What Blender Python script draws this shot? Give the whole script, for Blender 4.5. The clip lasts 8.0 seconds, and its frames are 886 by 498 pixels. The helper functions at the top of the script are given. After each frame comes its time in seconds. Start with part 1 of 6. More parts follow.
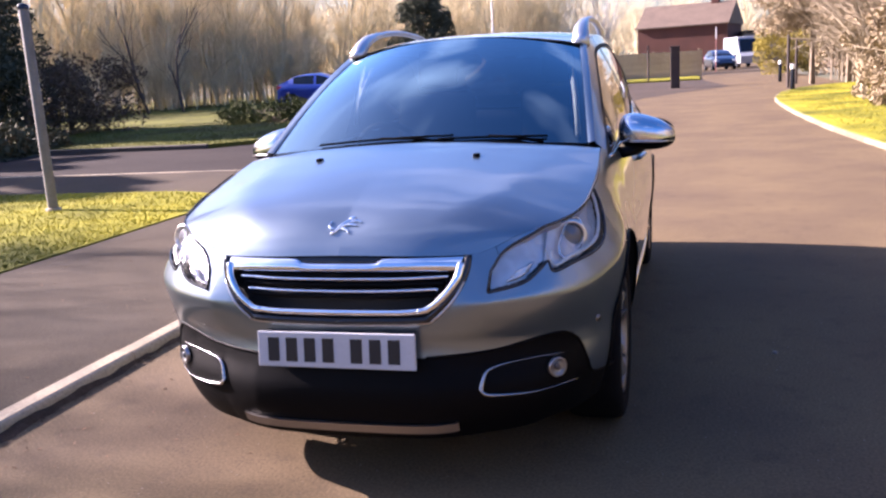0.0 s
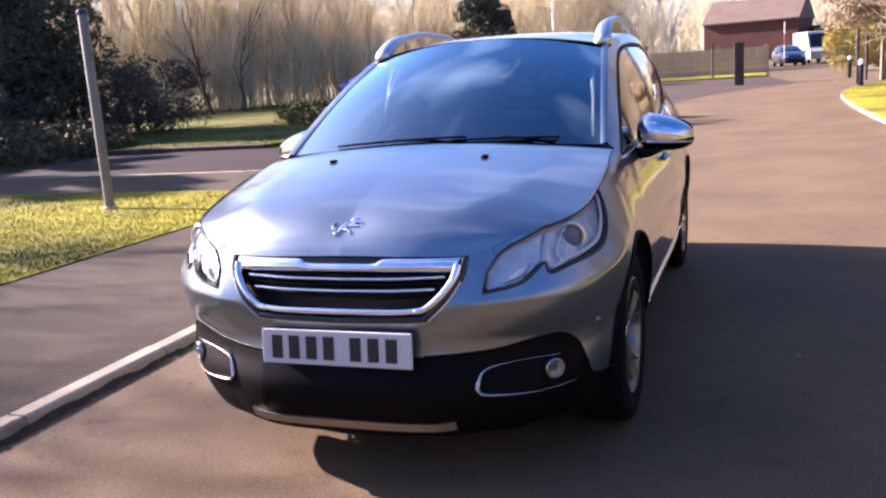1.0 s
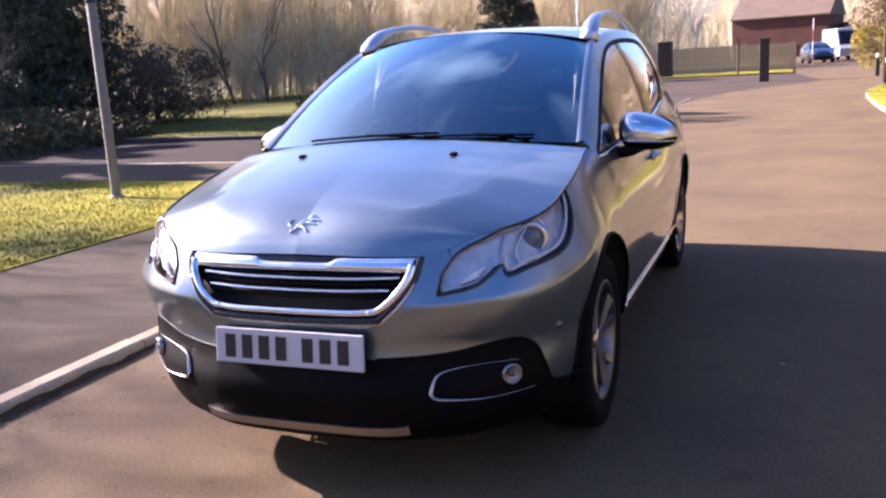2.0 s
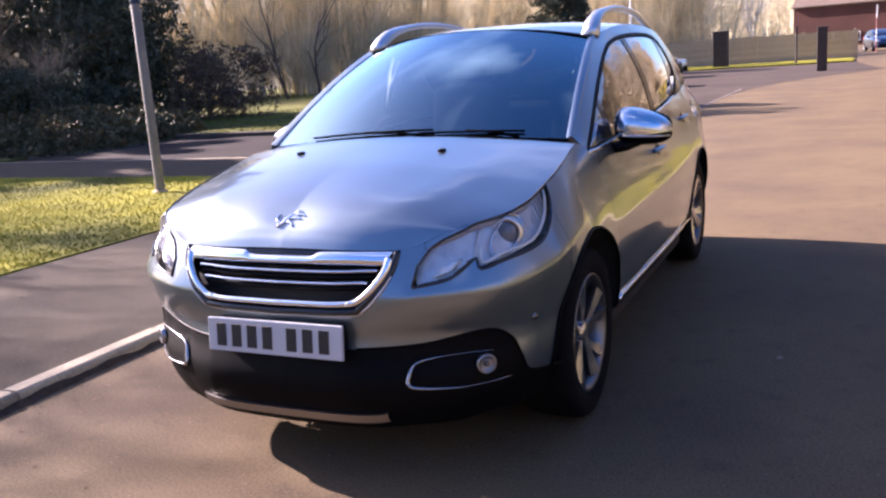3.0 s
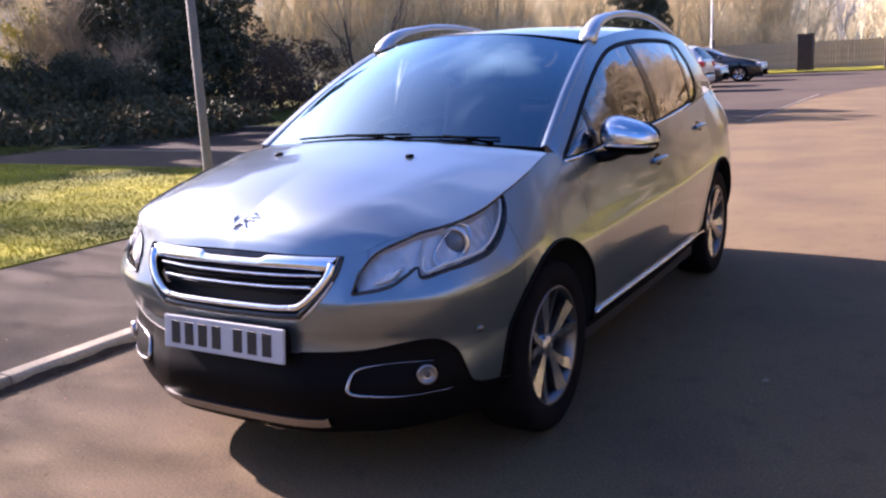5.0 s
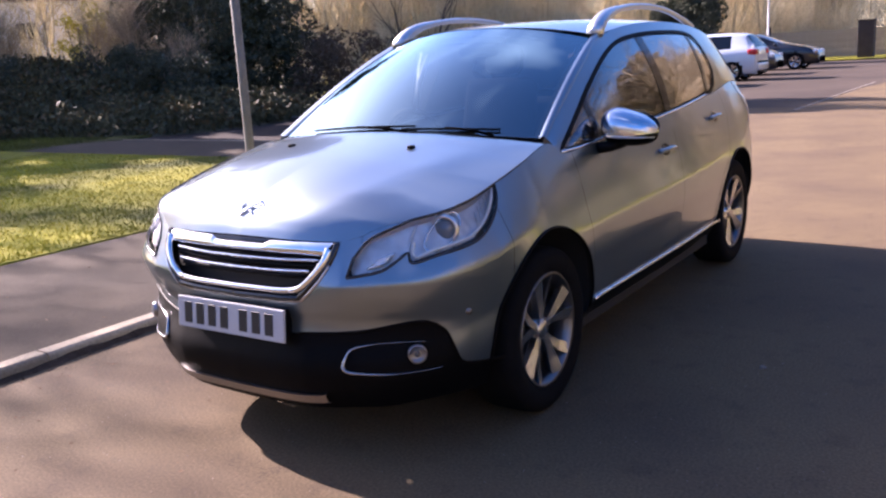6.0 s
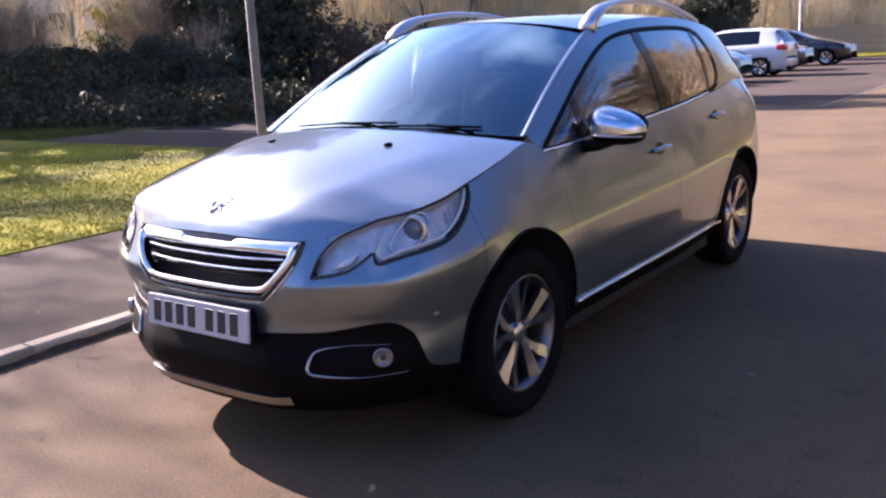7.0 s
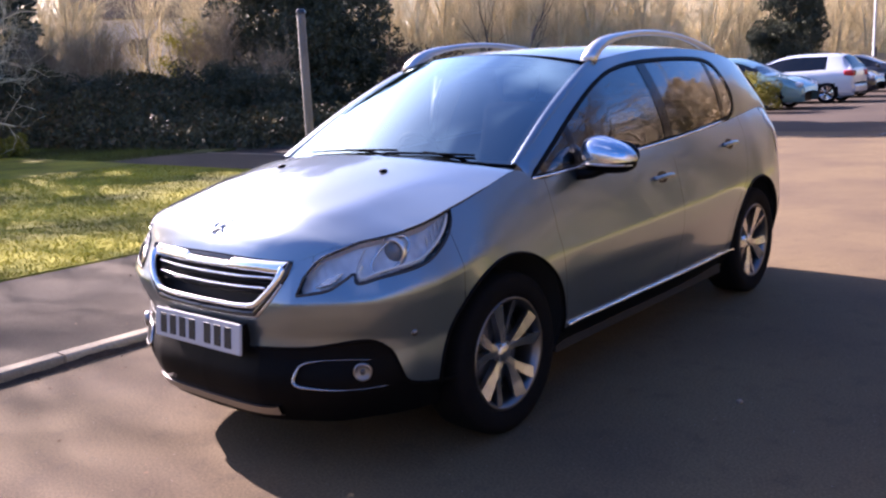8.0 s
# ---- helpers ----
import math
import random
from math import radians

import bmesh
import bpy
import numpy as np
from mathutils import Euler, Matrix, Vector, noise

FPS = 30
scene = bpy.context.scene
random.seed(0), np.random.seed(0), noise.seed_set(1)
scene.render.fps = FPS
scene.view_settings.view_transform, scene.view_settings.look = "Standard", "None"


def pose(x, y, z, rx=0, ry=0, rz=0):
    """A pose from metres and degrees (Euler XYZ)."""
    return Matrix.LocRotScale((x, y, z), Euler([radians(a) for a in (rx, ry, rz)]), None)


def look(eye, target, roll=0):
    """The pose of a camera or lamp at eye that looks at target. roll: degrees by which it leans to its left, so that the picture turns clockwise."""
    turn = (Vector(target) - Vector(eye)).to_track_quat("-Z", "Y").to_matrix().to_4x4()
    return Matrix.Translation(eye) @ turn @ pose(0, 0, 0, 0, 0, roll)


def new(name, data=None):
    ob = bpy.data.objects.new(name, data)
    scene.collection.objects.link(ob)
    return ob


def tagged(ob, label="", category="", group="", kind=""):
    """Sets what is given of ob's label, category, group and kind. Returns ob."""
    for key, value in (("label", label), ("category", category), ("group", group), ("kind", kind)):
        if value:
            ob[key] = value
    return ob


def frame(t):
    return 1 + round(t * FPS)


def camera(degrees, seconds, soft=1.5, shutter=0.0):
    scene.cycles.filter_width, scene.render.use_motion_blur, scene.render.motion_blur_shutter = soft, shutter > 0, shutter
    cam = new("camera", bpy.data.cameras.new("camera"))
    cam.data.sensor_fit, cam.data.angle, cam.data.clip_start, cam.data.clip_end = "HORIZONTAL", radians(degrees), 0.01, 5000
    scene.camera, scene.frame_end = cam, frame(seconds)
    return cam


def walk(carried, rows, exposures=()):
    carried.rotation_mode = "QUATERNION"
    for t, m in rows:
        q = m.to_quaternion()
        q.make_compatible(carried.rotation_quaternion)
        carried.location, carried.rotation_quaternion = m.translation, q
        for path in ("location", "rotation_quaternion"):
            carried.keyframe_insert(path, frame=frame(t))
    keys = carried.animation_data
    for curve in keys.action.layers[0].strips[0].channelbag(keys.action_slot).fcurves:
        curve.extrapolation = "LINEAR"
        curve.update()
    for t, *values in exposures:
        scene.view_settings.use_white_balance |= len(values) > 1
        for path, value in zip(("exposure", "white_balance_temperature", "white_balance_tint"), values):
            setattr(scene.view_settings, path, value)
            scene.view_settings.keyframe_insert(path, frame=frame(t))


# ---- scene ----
cam = camera(53.7, 8.0, soft=2.4)
PATH = [
    (0, (1.051, -2.38, 1.329), (0.509, -0.498, 0.926), -3.5),
    (0.5, (1.182, -2.408, 1.335), (0.547, -0.556, 0.928), -3.7),
    (1, (1.251, -2.351, 1.33), (0.573, -0.512, 0.933), -4.0),
    (1.5, (1.308, -2.234, 1.325), (0.615, -0.402, 0.917), -3.5),
    (3, (1.674, -2.194, 1.332), (0.831, -0.429, 0.914), -4.0),
    (3.5, (1.757, -2.174, 1.337), (0.862, -0.441, 0.893), -4.5),
    (4, (1.827, -2.061, 1.326), (0.904, -0.34, 0.894), -4.4),
    (4.5, (1.9, -1.972, 1.331), (0.956, -0.258, 0.917), -3.3),
    (6, (2.267, -1.997, 1.351), (1.171, -0.38, 0.918), -3.3),
    (6.5, (2.322, -1.91, 1.35), (1.214, -0.304, 0.911), -3.0),
    (7, (2.38, -1.824, 1.351), (1.235, -0.246, 0.906), -2.9),
    (7.5, (2.53, -1.788, 1.351), (1.358, -0.226, 0.921), -3.0),
    (8, (2.706, -1.768, 1.367), (1.436, -0.272, 0.981), -2.8),
]
walk(cam, [(t, look(eye, target, roll)) for t, eye, target, roll in PATH], exposures=[(0.0, 2.54, 5860, 34), (8.0, 2.54, 5860, 34)])

# ---- world and sun ----
SUN_EL, SUN_TO = radians(28.0), Vector((1.0, -0.115, 0.0)).normalized()
world = bpy.data.worlds.new("world")
scene.world = world
world.use_nodes = True
wn, wl = world.node_tree.nodes, world.node_tree.links
wn.clear()
sky = wn.new("ShaderNodeTexSky")
sky.sky_type, sky.sun_disc, sky.sun_elevation = "NISHITA", False, SUN_EL
sky.sun_rotation = math.atan2(-SUN_TO.x, -SUN_TO.y)
sky.air_density, sky.dust_density, sky.ozone_density = 1.0, 2.3, 2.5
coord = wn.new("ShaderNodeTexCoord")
stretch = wn.new("ShaderNodeMapping")
stretch.inputs["Scale"].default_value = (1.0, 1.0, 2.6)
cloud = wn.new("ShaderNodeTexNoise")
cloud.inputs["Scale"].default_value, cloud.inputs["Detail"].default_value, cloud.inputs["Roughness"].default_value = 2.0, 3.0, 0.5
ramp = wn.new("ShaderNodeValToRGB")
ramp.color_ramp.elements[0].position, ramp.color_ramp.elements[1].position = 0.545, 0.98
deeper = wn.new("ShaderNodeHueSaturation")
deeper.inputs["Hue"].default_value, deeper.inputs["Saturation"].default_value = 0.502, 1.32
mixed = wn.new("ShaderNodeMix")
mixed.data_type = "RGBA"
mixed.inputs["B"].default_value = (7.9, 8.9, 10.4, 1)
back, out = wn.new("ShaderNodeBackground"), wn.new("ShaderNodeOutputWorld")
back.inputs["Strength"].default_value = 0.0545
for a, b in ((coord.outputs["Generated"], stretch.inputs["Vector"]), (stretch.outputs["Vector"], cloud.inputs["Vector"]), (cloud.outputs["Fac"], ramp.inputs["Fac"]),
             (ramp.outputs["Color"], mixed.inputs["Factor"]), (sky.outputs["Color"], deeper.inputs["Color"]), (deeper.outputs["Color"], mixed.inputs["A"]), (mixed.outputs["Result"], back.inputs["Color"]), (back.outputs["Background"], out.inputs["Surface"])):
    wl.new(a, b)
lamp = bpy.data.lights.new("sun", "SUN")
lamp.energy, lamp.angle, lamp.color = 5.0, radians(0.5), (1.0, 0.86, 0.70)
sun = new("sun", lamp)
sun.matrix_world = look((0, 0, 30), Vector((0, 0, 30)) + SUN_TO * math.cos(SUN_EL) - Vector((0, 0, math.sin(SUN_EL))))


# ---- materials ----
def material(name, color, rough=0.6, metal=0.0, vary=0.0, scale=8.0, fine=0.0, fine_scale=120.0, bump=0.0, tint=None, coat=0.0, random_by="", spec=0.5, spots=None):
    """A surface with stains at one scale and grain at another; tint is the colour of the stains; random_by varies alike pieces."""
    m = bpy.data.materials.new(name)
    m.use_nodes = True
    n, l = m.node_tree.nodes, m.node_tree.links
    b = n["Principled BSDF"]
    b.inputs["Roughness"].default_value, b.inputs["Metallic"].default_value = rough, metal
    b.inputs["Coat Weight"].default_value, b.inputs["Coat Roughness"].default_value = coat, 0.03
    b.inputs["Specular IOR Level"].default_value = spec
    b.inputs["Base Color"].default_value = (*color, 1)
    if not (vary or fine or bump or random_by):
        return m
    at = n.new("ShaderNodeTexCoord")
    big, small = n.new("ShaderNodeTexNoise"), n.new("ShaderNodeTexNoise")
    for node, s, d in ((big, scale, 6.0), (small, fine_scale, 3.0)):
        node.inputs["Scale"].default_value, node.inputs["Detail"].default_value = s, d
        l.new(at.outputs["Object"], node.inputs["Vector"])
    base = n.new("ShaderNodeMix")
    base.data_type = "RGBA"
    base.inputs["A"].default_value = (*color, 1)
    base.inputs["B"].default_value = (*(tint or [c * 0.45 for c in color]), 1)
    spread = n.new("ShaderNodeMapRange")
    spread.inputs["From Min"].default_value, spread.inputs["From Max"].default_value = 0.38, 0.68
    spread.inputs["To Max"].default_value = vary
    l.new(big.outputs["Fac"], spread.inputs["Value"])
    l.new(spread.outputs["Result"], base.inputs["Factor"])
    grain = n.new("ShaderNodeMapRange")
    grain.inputs["From Min"].default_value, grain.inputs["From Max"].default_value = 0.3, 0.7
    grain.inputs["To Min"].default_value, grain.inputs["To Max"].default_value = 1.0 - fine, 1.0 + fine
    l.new(small.outputs["Fac"], grain.inputs["Value"])
    shade = n.new("ShaderNodeVectorMath")
    shade.operation = "SCALE"
    l.new(base.outputs["Result"], shade.inputs[0])
    l.new(grain.outputs["Result"], shade.inputs["Scale"])
    last = shade.outputs["Vector"]
    if spots:
        mark, cut, dirt = n.new("ShaderNodeTexNoise"), n.new("ShaderNodeMapRange"), n.new("ShaderNodeMix")
        mark.inputs["Scale"].default_value, mark.inputs["Detail"].default_value, mark.inputs["Roughness"].default_value = spots[0], 5.0, 0.62
        cut.inputs["From Min"].default_value, cut.inputs["From Max"].default_value, cut.inputs["To Max"].default_value = 0.54, 0.68, spots[1]
        dirt.data_type = "RGBA"
        dirt.inputs["B"].default_value = (*spots[2], 1)
        l.new(at.outputs["Object"], mark.inputs["Vector"])
        l.new(mark.outputs["Fac"], cut.inputs["Value"])
        l.new(cut.outputs["Result"], dirt.inputs["Factor"])
        l.new(last, dirt.inputs["A"])
        last = dirt.outputs["Result"]
    if random_by:
        src = n.new("ShaderNodeObjectInfo" if random_by == "object" else "ShaderNodeNewGeometry")
        r = n.new("ShaderNodeMapRange")
        r.inputs["To Min"].default_value, r.inputs["To Max"].default_value = 0.65, 1.35
        l.new(src.outputs["Random" if random_by == "object" else "Random Per Island"], r.inputs["Value"])
        s2 = n.new("ShaderNodeVectorMath")
        s2.operation = "SCALE"
        l.new(last, s2.inputs[0])
        l.new(r.outputs["Result"], s2.inputs["Scale"])
        last = s2.outputs["Vector"]
    l.new(last, b.inputs["Base Color"])
    if bump:
        bp = n.new("ShaderNodeBump")
        bp.inputs["Strength"].default_value, bp.inputs["Distance"].default_value = bump, 0.01
        l.new(small.outputs["Fac"], bp.inputs["Height"])
        l.new(bp.outputs["Normal"], b.inputs["Normal"])
    return m


def glass(name, tint, rough=0.0, strength=1.0, coating=(1.0, 1.0, 1.0)):
    """Thin glass: lets light through by its tint and mirrors by Fresnel."""
    m = bpy.data.materials.new(name)
    m.use_nodes = True
    n, l = m.node_tree.nodes, m.node_tree.links
    n.clear()
    o, mix, tr, gl, fr = (n.new("ShaderNode" + k) for k in ("OutputMaterial", "MixShader", "BsdfTransparent", "BsdfGlossy", "Fresnel"))
    tr.inputs["Color"].default_value = (*tint, 1)
    gl.inputs["Roughness"].default_value = rough
    gl.inputs["Color"].default_value = (*coating, 1)
    fr.inputs["IOR"].default_value = 1.6
    gain = n.new("ShaderNodeMath")
    gain.operation, gain.use_clamp = "MULTIPLY", True
    gain.inputs[1].default_value = strength
    l.new(fr.outputs["Fac"], gain.inputs[0])
    l.new(gain.outputs["Value"], mix.inputs["Fac"])
    l.new(tr.outputs["BSDF"], mix.inputs[1])
    l.new(gl.outputs["BSDF"], mix.inputs[2])
    l.new(mix.outputs["Shader"], o.inputs["Surface"])
    return m


def leafy(name, color, through=0.3, vary=0.5):
    m = material(name, color, 0.6, vary=vary, scale=0.9, random_by="island", spec=0.05)
    b = m.node_tree.nodes["Principled BSDF"]
    b.inputs["Transmission Weight"].default_value = 0.0
    return m


PAINT = material("grey_metallic_paint", (0.204, 0.255, 0.294), 0.32, 0.92, vary=0.12, scale=2.0, fine=0.05, fine_scale=900.0, coat=1.0)
PAINT.node_tree.nodes["Principled BSDF"].inputs["Coat Roughness"].default_value = 0.05
CHROME = material("chrome", (0.85, 0.86, 0.88), 0.07, 1.0)
REFLECTOR = material("headlight_reflector", (0.66, 0.66, 0.68), 0.34, 0.45, vary=0.5, scale=22.0, tint=(0.34, 0.34, 0.37))
LAMP_SHADE_GREY = material("grey_headlight_shade", (0.46, 0.45, 0.49), 0.4, 0.2)
PROJECTOR = material("grey_projector_glass", (0.13, 0.13, 0.14), 0.12, coat=0.6)
FOG_TRIM = material("dull_chrome", (0.34, 0.34, 0.35), 0.25, 1.0)
SKID = material("dull_silver", (0.33, 0.31, 0.30), 0.42, 1.0, fine=0.08, fine_scale=200)
SATIN = material("satin_silver", (0.62, 0.62, 0.63), 0.28, 1.0, fine=0.06, fine_scale=300)
BLACK = material("black_plastic", (0.0020, 0.0020, 0.0026), 0.55, fine=0.2, fine_scale=500, bump=0.1, spec=0.08)
WIPER_MAT = material("matt_black_rubber", (0.004, 0.004, 0.004), 0.95, spec=0.0)
GLOSS_BLACK = material("gloss_black", (0.012, 0.012, 0.014), 0.12)
DARK = material("underbody_black", (0.008, 0.008, 0.009), 0.8)
RUBBER = material("tyre_rubber", (0.005, 0.005, 0.006), 0.85, vary=0.5, scale=14, tint=(0.010, 0.009, 0.008), bump=0.2, fine_scale=200, spec=0.08)
RIM_FACE = material("machined_alloy", (0.60, 0.60, 0.62), 0.27, 1.0, fine=0.05, fine_scale=220)
RIM_DARK = material("dark_alloy", (0.10, 0.10, 0.11), 0.4, 0.6)
RIM_RING = material("dull_alloy", (0.16, 0.16, 0.17), 0.35, 1.0)
RIM_MID = material("grey_alloy", (0.32, 0.32, 0.34), 0.32, 0.95)
MIRROR_CHROME = material("satin_chrome", (0.66, 0.69, 0.74), 0.17, 1.0)
PALE_STRIP = material("pale_pillar_strip", (0.55, 0.54, 0.52), 0.6)
SCREEN = glass("windscreen_glass", (0.19, 0.235, 0.245), strength=2.8, coating=(0.66, 0.92, 1.0))
WINDOW = glass("side_glass", (0.16, 0.165, 0.16), rough=0.004, strength=2.2)
LENS = glass("clear_lens", (0.93, 0.94, 0.95), strength=0.45)
# tail lens is pale instead of red: the sun's glint is in its colour
TAIL_LENS = material("glint_tail_lens", (0.66, 0.61, 0.61), 0.18, 0.3, coat=0.8)
RED_LENS = material("red_lens", (0.45, 0.02, 0.02), 0.15, coat=0.5)
PLATE_WHITE = material("plate_white", (0.44, 0.45, 0.47), 0.4, fine=0.04)
INK = material("plate_black", (0.01, 0.01, 0.012), 0.5)
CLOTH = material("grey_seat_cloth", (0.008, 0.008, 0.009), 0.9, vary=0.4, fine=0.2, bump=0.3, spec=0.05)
ROAD_MAT = material("red_brown_asphalt", (0.118, 0.085, 0.047), 0.9, vary=0.65, scale=0.9, fine=0.30, fine_scale=95.0, bump=0.15, tint=(0.066, 0.046, 0.032), spec=0.15, spots=(6.5, 0.32, (0.046, 0.031, 0.024)))
LOT_MAT = material("dark_asphalt", (0.066, 0.052, 0.042), 0.9, vary=0.6, scale=0.35, fine=0.3, fine_scale=140.0, bump=0.2, tint=(0.036, 0.029, 0.026), spec=0.08)
# asphalt darkened so that the side road's shade is part of its colour
SHADE_ROAD = material("shade_dark_asphalt", (0.031, 0.025, 0.022), 0.9, vary=0.5, scale=0.6, fine=0.3, fine_scale=140.0, bump=0.2, spec=0.08)
EDGE_MAT = material("dull_edging", (0.17, 0.14, 0.11), 0.9, vary=0.6, scale=3.0, fine=0.2)
RAIL_MAT = material("matt_silver_rail", (0.60, 0.60, 0.61), 0.36, 1.0)
BIRCH = material("white_birch_bark", (0.62, 0.60, 0.55), 0.8, vary=0.6, scale=6, tint=(0.2, 0.18, 0.15))
PATH_MAT = material("grey_path_asphalt", (0.064, 0.051, 0.036), 0.9, vary=0.6, scale=1.1, fine=0.3, fine_scale=150.0, bump=0.25, tint=(0.046, 0.039, 0.031), spec=0.08)
KERB_MAT = material("weathered_concrete_kerb", (0.275, 0.225, 0.15), 0.9, vary=0.5, scale=3.0, fine=0.2, fine_scale=60, bump=0.4, tint=(0.20, 0.17, 0.125), random_by="object")
RIGHT_KERB = material("tan_concrete_kerb", (0.20, 0.165, 0.105), 0.9, vary=0.5, scale=3.0, fine=0.2, fine_scale=60, bump=0.4, tint=(0.14, 0.115, 0.08), random_by="object")
SOIL_MAT = material("leaf_litter_ground", (0.10, 0.085, 0.05), 0.95, vary=0.8, scale=0.35, fine=0.35, fine_scale=18, bump=0.5, tint=(0.05, 0.06, 0.025))
BEIGE_VERGE = material("beige_verge", (0.22, 0.185, 0.085), 0.95, vary=0.7, scale=1.2, fine=0.3, fine_scale=40, bump=0.4, tint=(0.15, 0.12, 0.07), spec=0.1)
# dark tint patches: mossy tone plus painted blotches of tree shade, blades alike
LAWN_MAT = material("dappled_mossy_lawn", (0.25, 0.23, 0.022), 0.95, vary=0.95, scale=0.55, fine=0.3, fine_scale=35, bump=0.4, tint=(0.055, 0.062, 0.014), spec=0.08)
BLADE_MAT = material("grass_blades", (0.41, 0.365, 0.030), 0.7, vary=0.95, scale=0.55, tint=(0.075, 0.085, 0.014), random_by="island", spec=0.08)
# olive grass is darker than the lawn: the far lawn's shade is in its colour
SHADE_OLIVE = material("shade_olive_grass", (0.105, 0.108, 0.022), 0.95, vary=0.9, scale=0.5, fine=0.4, fine_scale=30, bump=0.8, tint=(0.05, 0.048, 0.018), spec=0.08)
SHADE_OLIVE_BLADE = material("shade_olive_blades", (0.13, 0.135, 0.025), 0.8, vary=0.9, scale=0.5, tint=(0.06, 0.058, 0.02), random_by="island", spec=0.08)
BARK_MAT = material("pale_bark", (0.19, 0.15, 0.10), 0.9, vary=0.6, scale=3, fine=0.2, fine_scale=40, bump=0.4, tint=(0.09, 0.07, 0.045))
TWIG_MAT = material("straw_twigs", (0.60, 0.515, 0.32), 0.9, vary=0.5, scale=0.25, tint=(0.40, 0.345, 0.21), random_by="island")
SUNLIT_TWIG = material("sunlit_brown_twigs", (0.255, 0.21, 0.14), 0.9, vary=0.6, scale=0.4, tint=(0.15, 0.12, 0.08), random_by="island")
DARK_BARK = material("dark_bark", (0.06, 0.05, 0.042), 0.9, vary=0.5, scale=3, bump=0.4, fine_scale=40)
BRICK_MAT = material("red_brick", (0.085, 0.030, 0.020), 0.9, vary=0.4, scale=0.6, fine=0.2, fine_scale=12)
ROOF_MAT = material("brown_roof_tile", (0.105, 0.072, 0.050), 0.85, vary=0.4, scale=0.7, fine=0.25, fine_scale=9)
WOOD_MAT = material("weathered_timber", (0.48, 0.37, 0.25), 0.9, vary=0.5, scale=4, fine=0.25, fine_scale=60, bump=0.3)
DARK_WOOD = material("dark_timber", (0.055, 0.04, 0.035), 0.85, vary=0.4, scale=3)
WHITE_PAINT = material("white_paint", (0.75, 0.75, 0.73), 0.5, vary=0.2, scale=2)
POLE_MAT = material("grey_pole", (0.17, 0.16, 0.145), 0.6, vary=0.5, scale=5, fine=0.15, fine_scale=60)
EVERGREEN = leafy("dark_evergreen_leaf", (0.082, 0.090, 0.058))
HEDGE_LEAF = leafy("clipped_hedge_leaf", (0.062, 0.076, 0.022))
YELLOW_LEAF = leafy("yellow_green_leaf", (0.22, 0.20, 0.035))


# ---- building helpers ----
def mesh(name, verts, faces, mat, smooth=False):
    me = bpy.data.meshes.new(name)
    me.from_pydata([tuple(map(float, v)) for v in verts], [], [tuple(map(int, f)) for f in faces])
    me.materials.append(mat)
    if smooth:
        me.shade_smooth()
    me.update()
    return me


def part(name, shape, mat, parent=None, label="", smooth=False):
    """Links a bmesh, a mesh or a pair of vertices and faces as one object, under a thing or a part."""
    if isinstance(shape, bmesh.types.BMesh):
        me = bpy.data.meshes.new(name)
        shape.to_mesh(me)
        shape.free()
        me.materials.append(mat)
        if smooth:
            me.shade_smooth()
    elif isinstance(shape, bpy.types.Mesh):
        me = shape
    else:
        me = mesh(name, shape[0], shape[1], mat, smooth)
    ob = new(name, me)
    if parent:
        ob.parent = parent
    return tagged(ob, label)


def thing(name, label, category, group="", kind="", at=(0, 0, 0), turn=0.0):
    ob = new(name)
    ob.matrix_basis = pose(*at, 0, 0, turn)
    return tagged(ob, label, category, group, kind)


def box(x0, x1, y0, y1, z0, z1, bevel=0.0, seg=2, bm=None):
    bm = bm or bmesh.new()
    r = bmesh.ops.create_cube(bm, size=1.0)
    bmesh.ops.transform(bm, verts=r["verts"], matrix=Matrix.LocRotScale(((x0 + x1) / 2, (y0 + y1) / 2, (z0 + z1) / 2), None, (x1 - x0, y1 - y0, z1 - z0)))
    if bevel:
        bmesh.ops.bevel(bm, geom=[e for e in bm.edges if all(v in r["verts"] for v in e.verts)], offset=bevel, segments=seg, profile=0.5, affect="EDGES")
    return bm


def tube(points, radius, sides=8, flat=1.0, closed=False, up=(0, 0, 1)):
    """A tube along points; radius a number or one per point; flat squeezes it along up."""
    pts = [Vector(p) for p in points]
    rad = radius if isinstance(radius, (list, tuple)) else [radius] * len(pts)
    verts, faces = [], []
    for i, p in enumerate(pts):
        a, b = pts[i - 1 if (i or closed) else 0], pts[(i + 1) % len(pts) if (closed or i + 1 < len(pts)) else i]
        d = (b - a).normalized()
        side = d.cross(Vector(up))
        side = side.normalized() if side.length > 1e-4 else Vector((1, 0, 0))
        top = side.cross(d)
        for k in range(sides):
            w = 2 * math.pi * (k + 0.5) / sides
            verts.append(p + rad[i] * (math.cos(w) * side + flat * math.sin(w) * top))
    n = len(pts)
    for i in range(n if closed else n - 1):
        j = (i + 1) % n
        faces += [(i * sides + k, i * sides + (k + 1) % sides, j * sides + (k + 1) % sides, j * sides + k) for k in range(sides)]
    if not closed:
        faces += [tuple(reversed(range(sides))), tuple(range((n - 1) * sides, n * sides))]
    return verts, faces


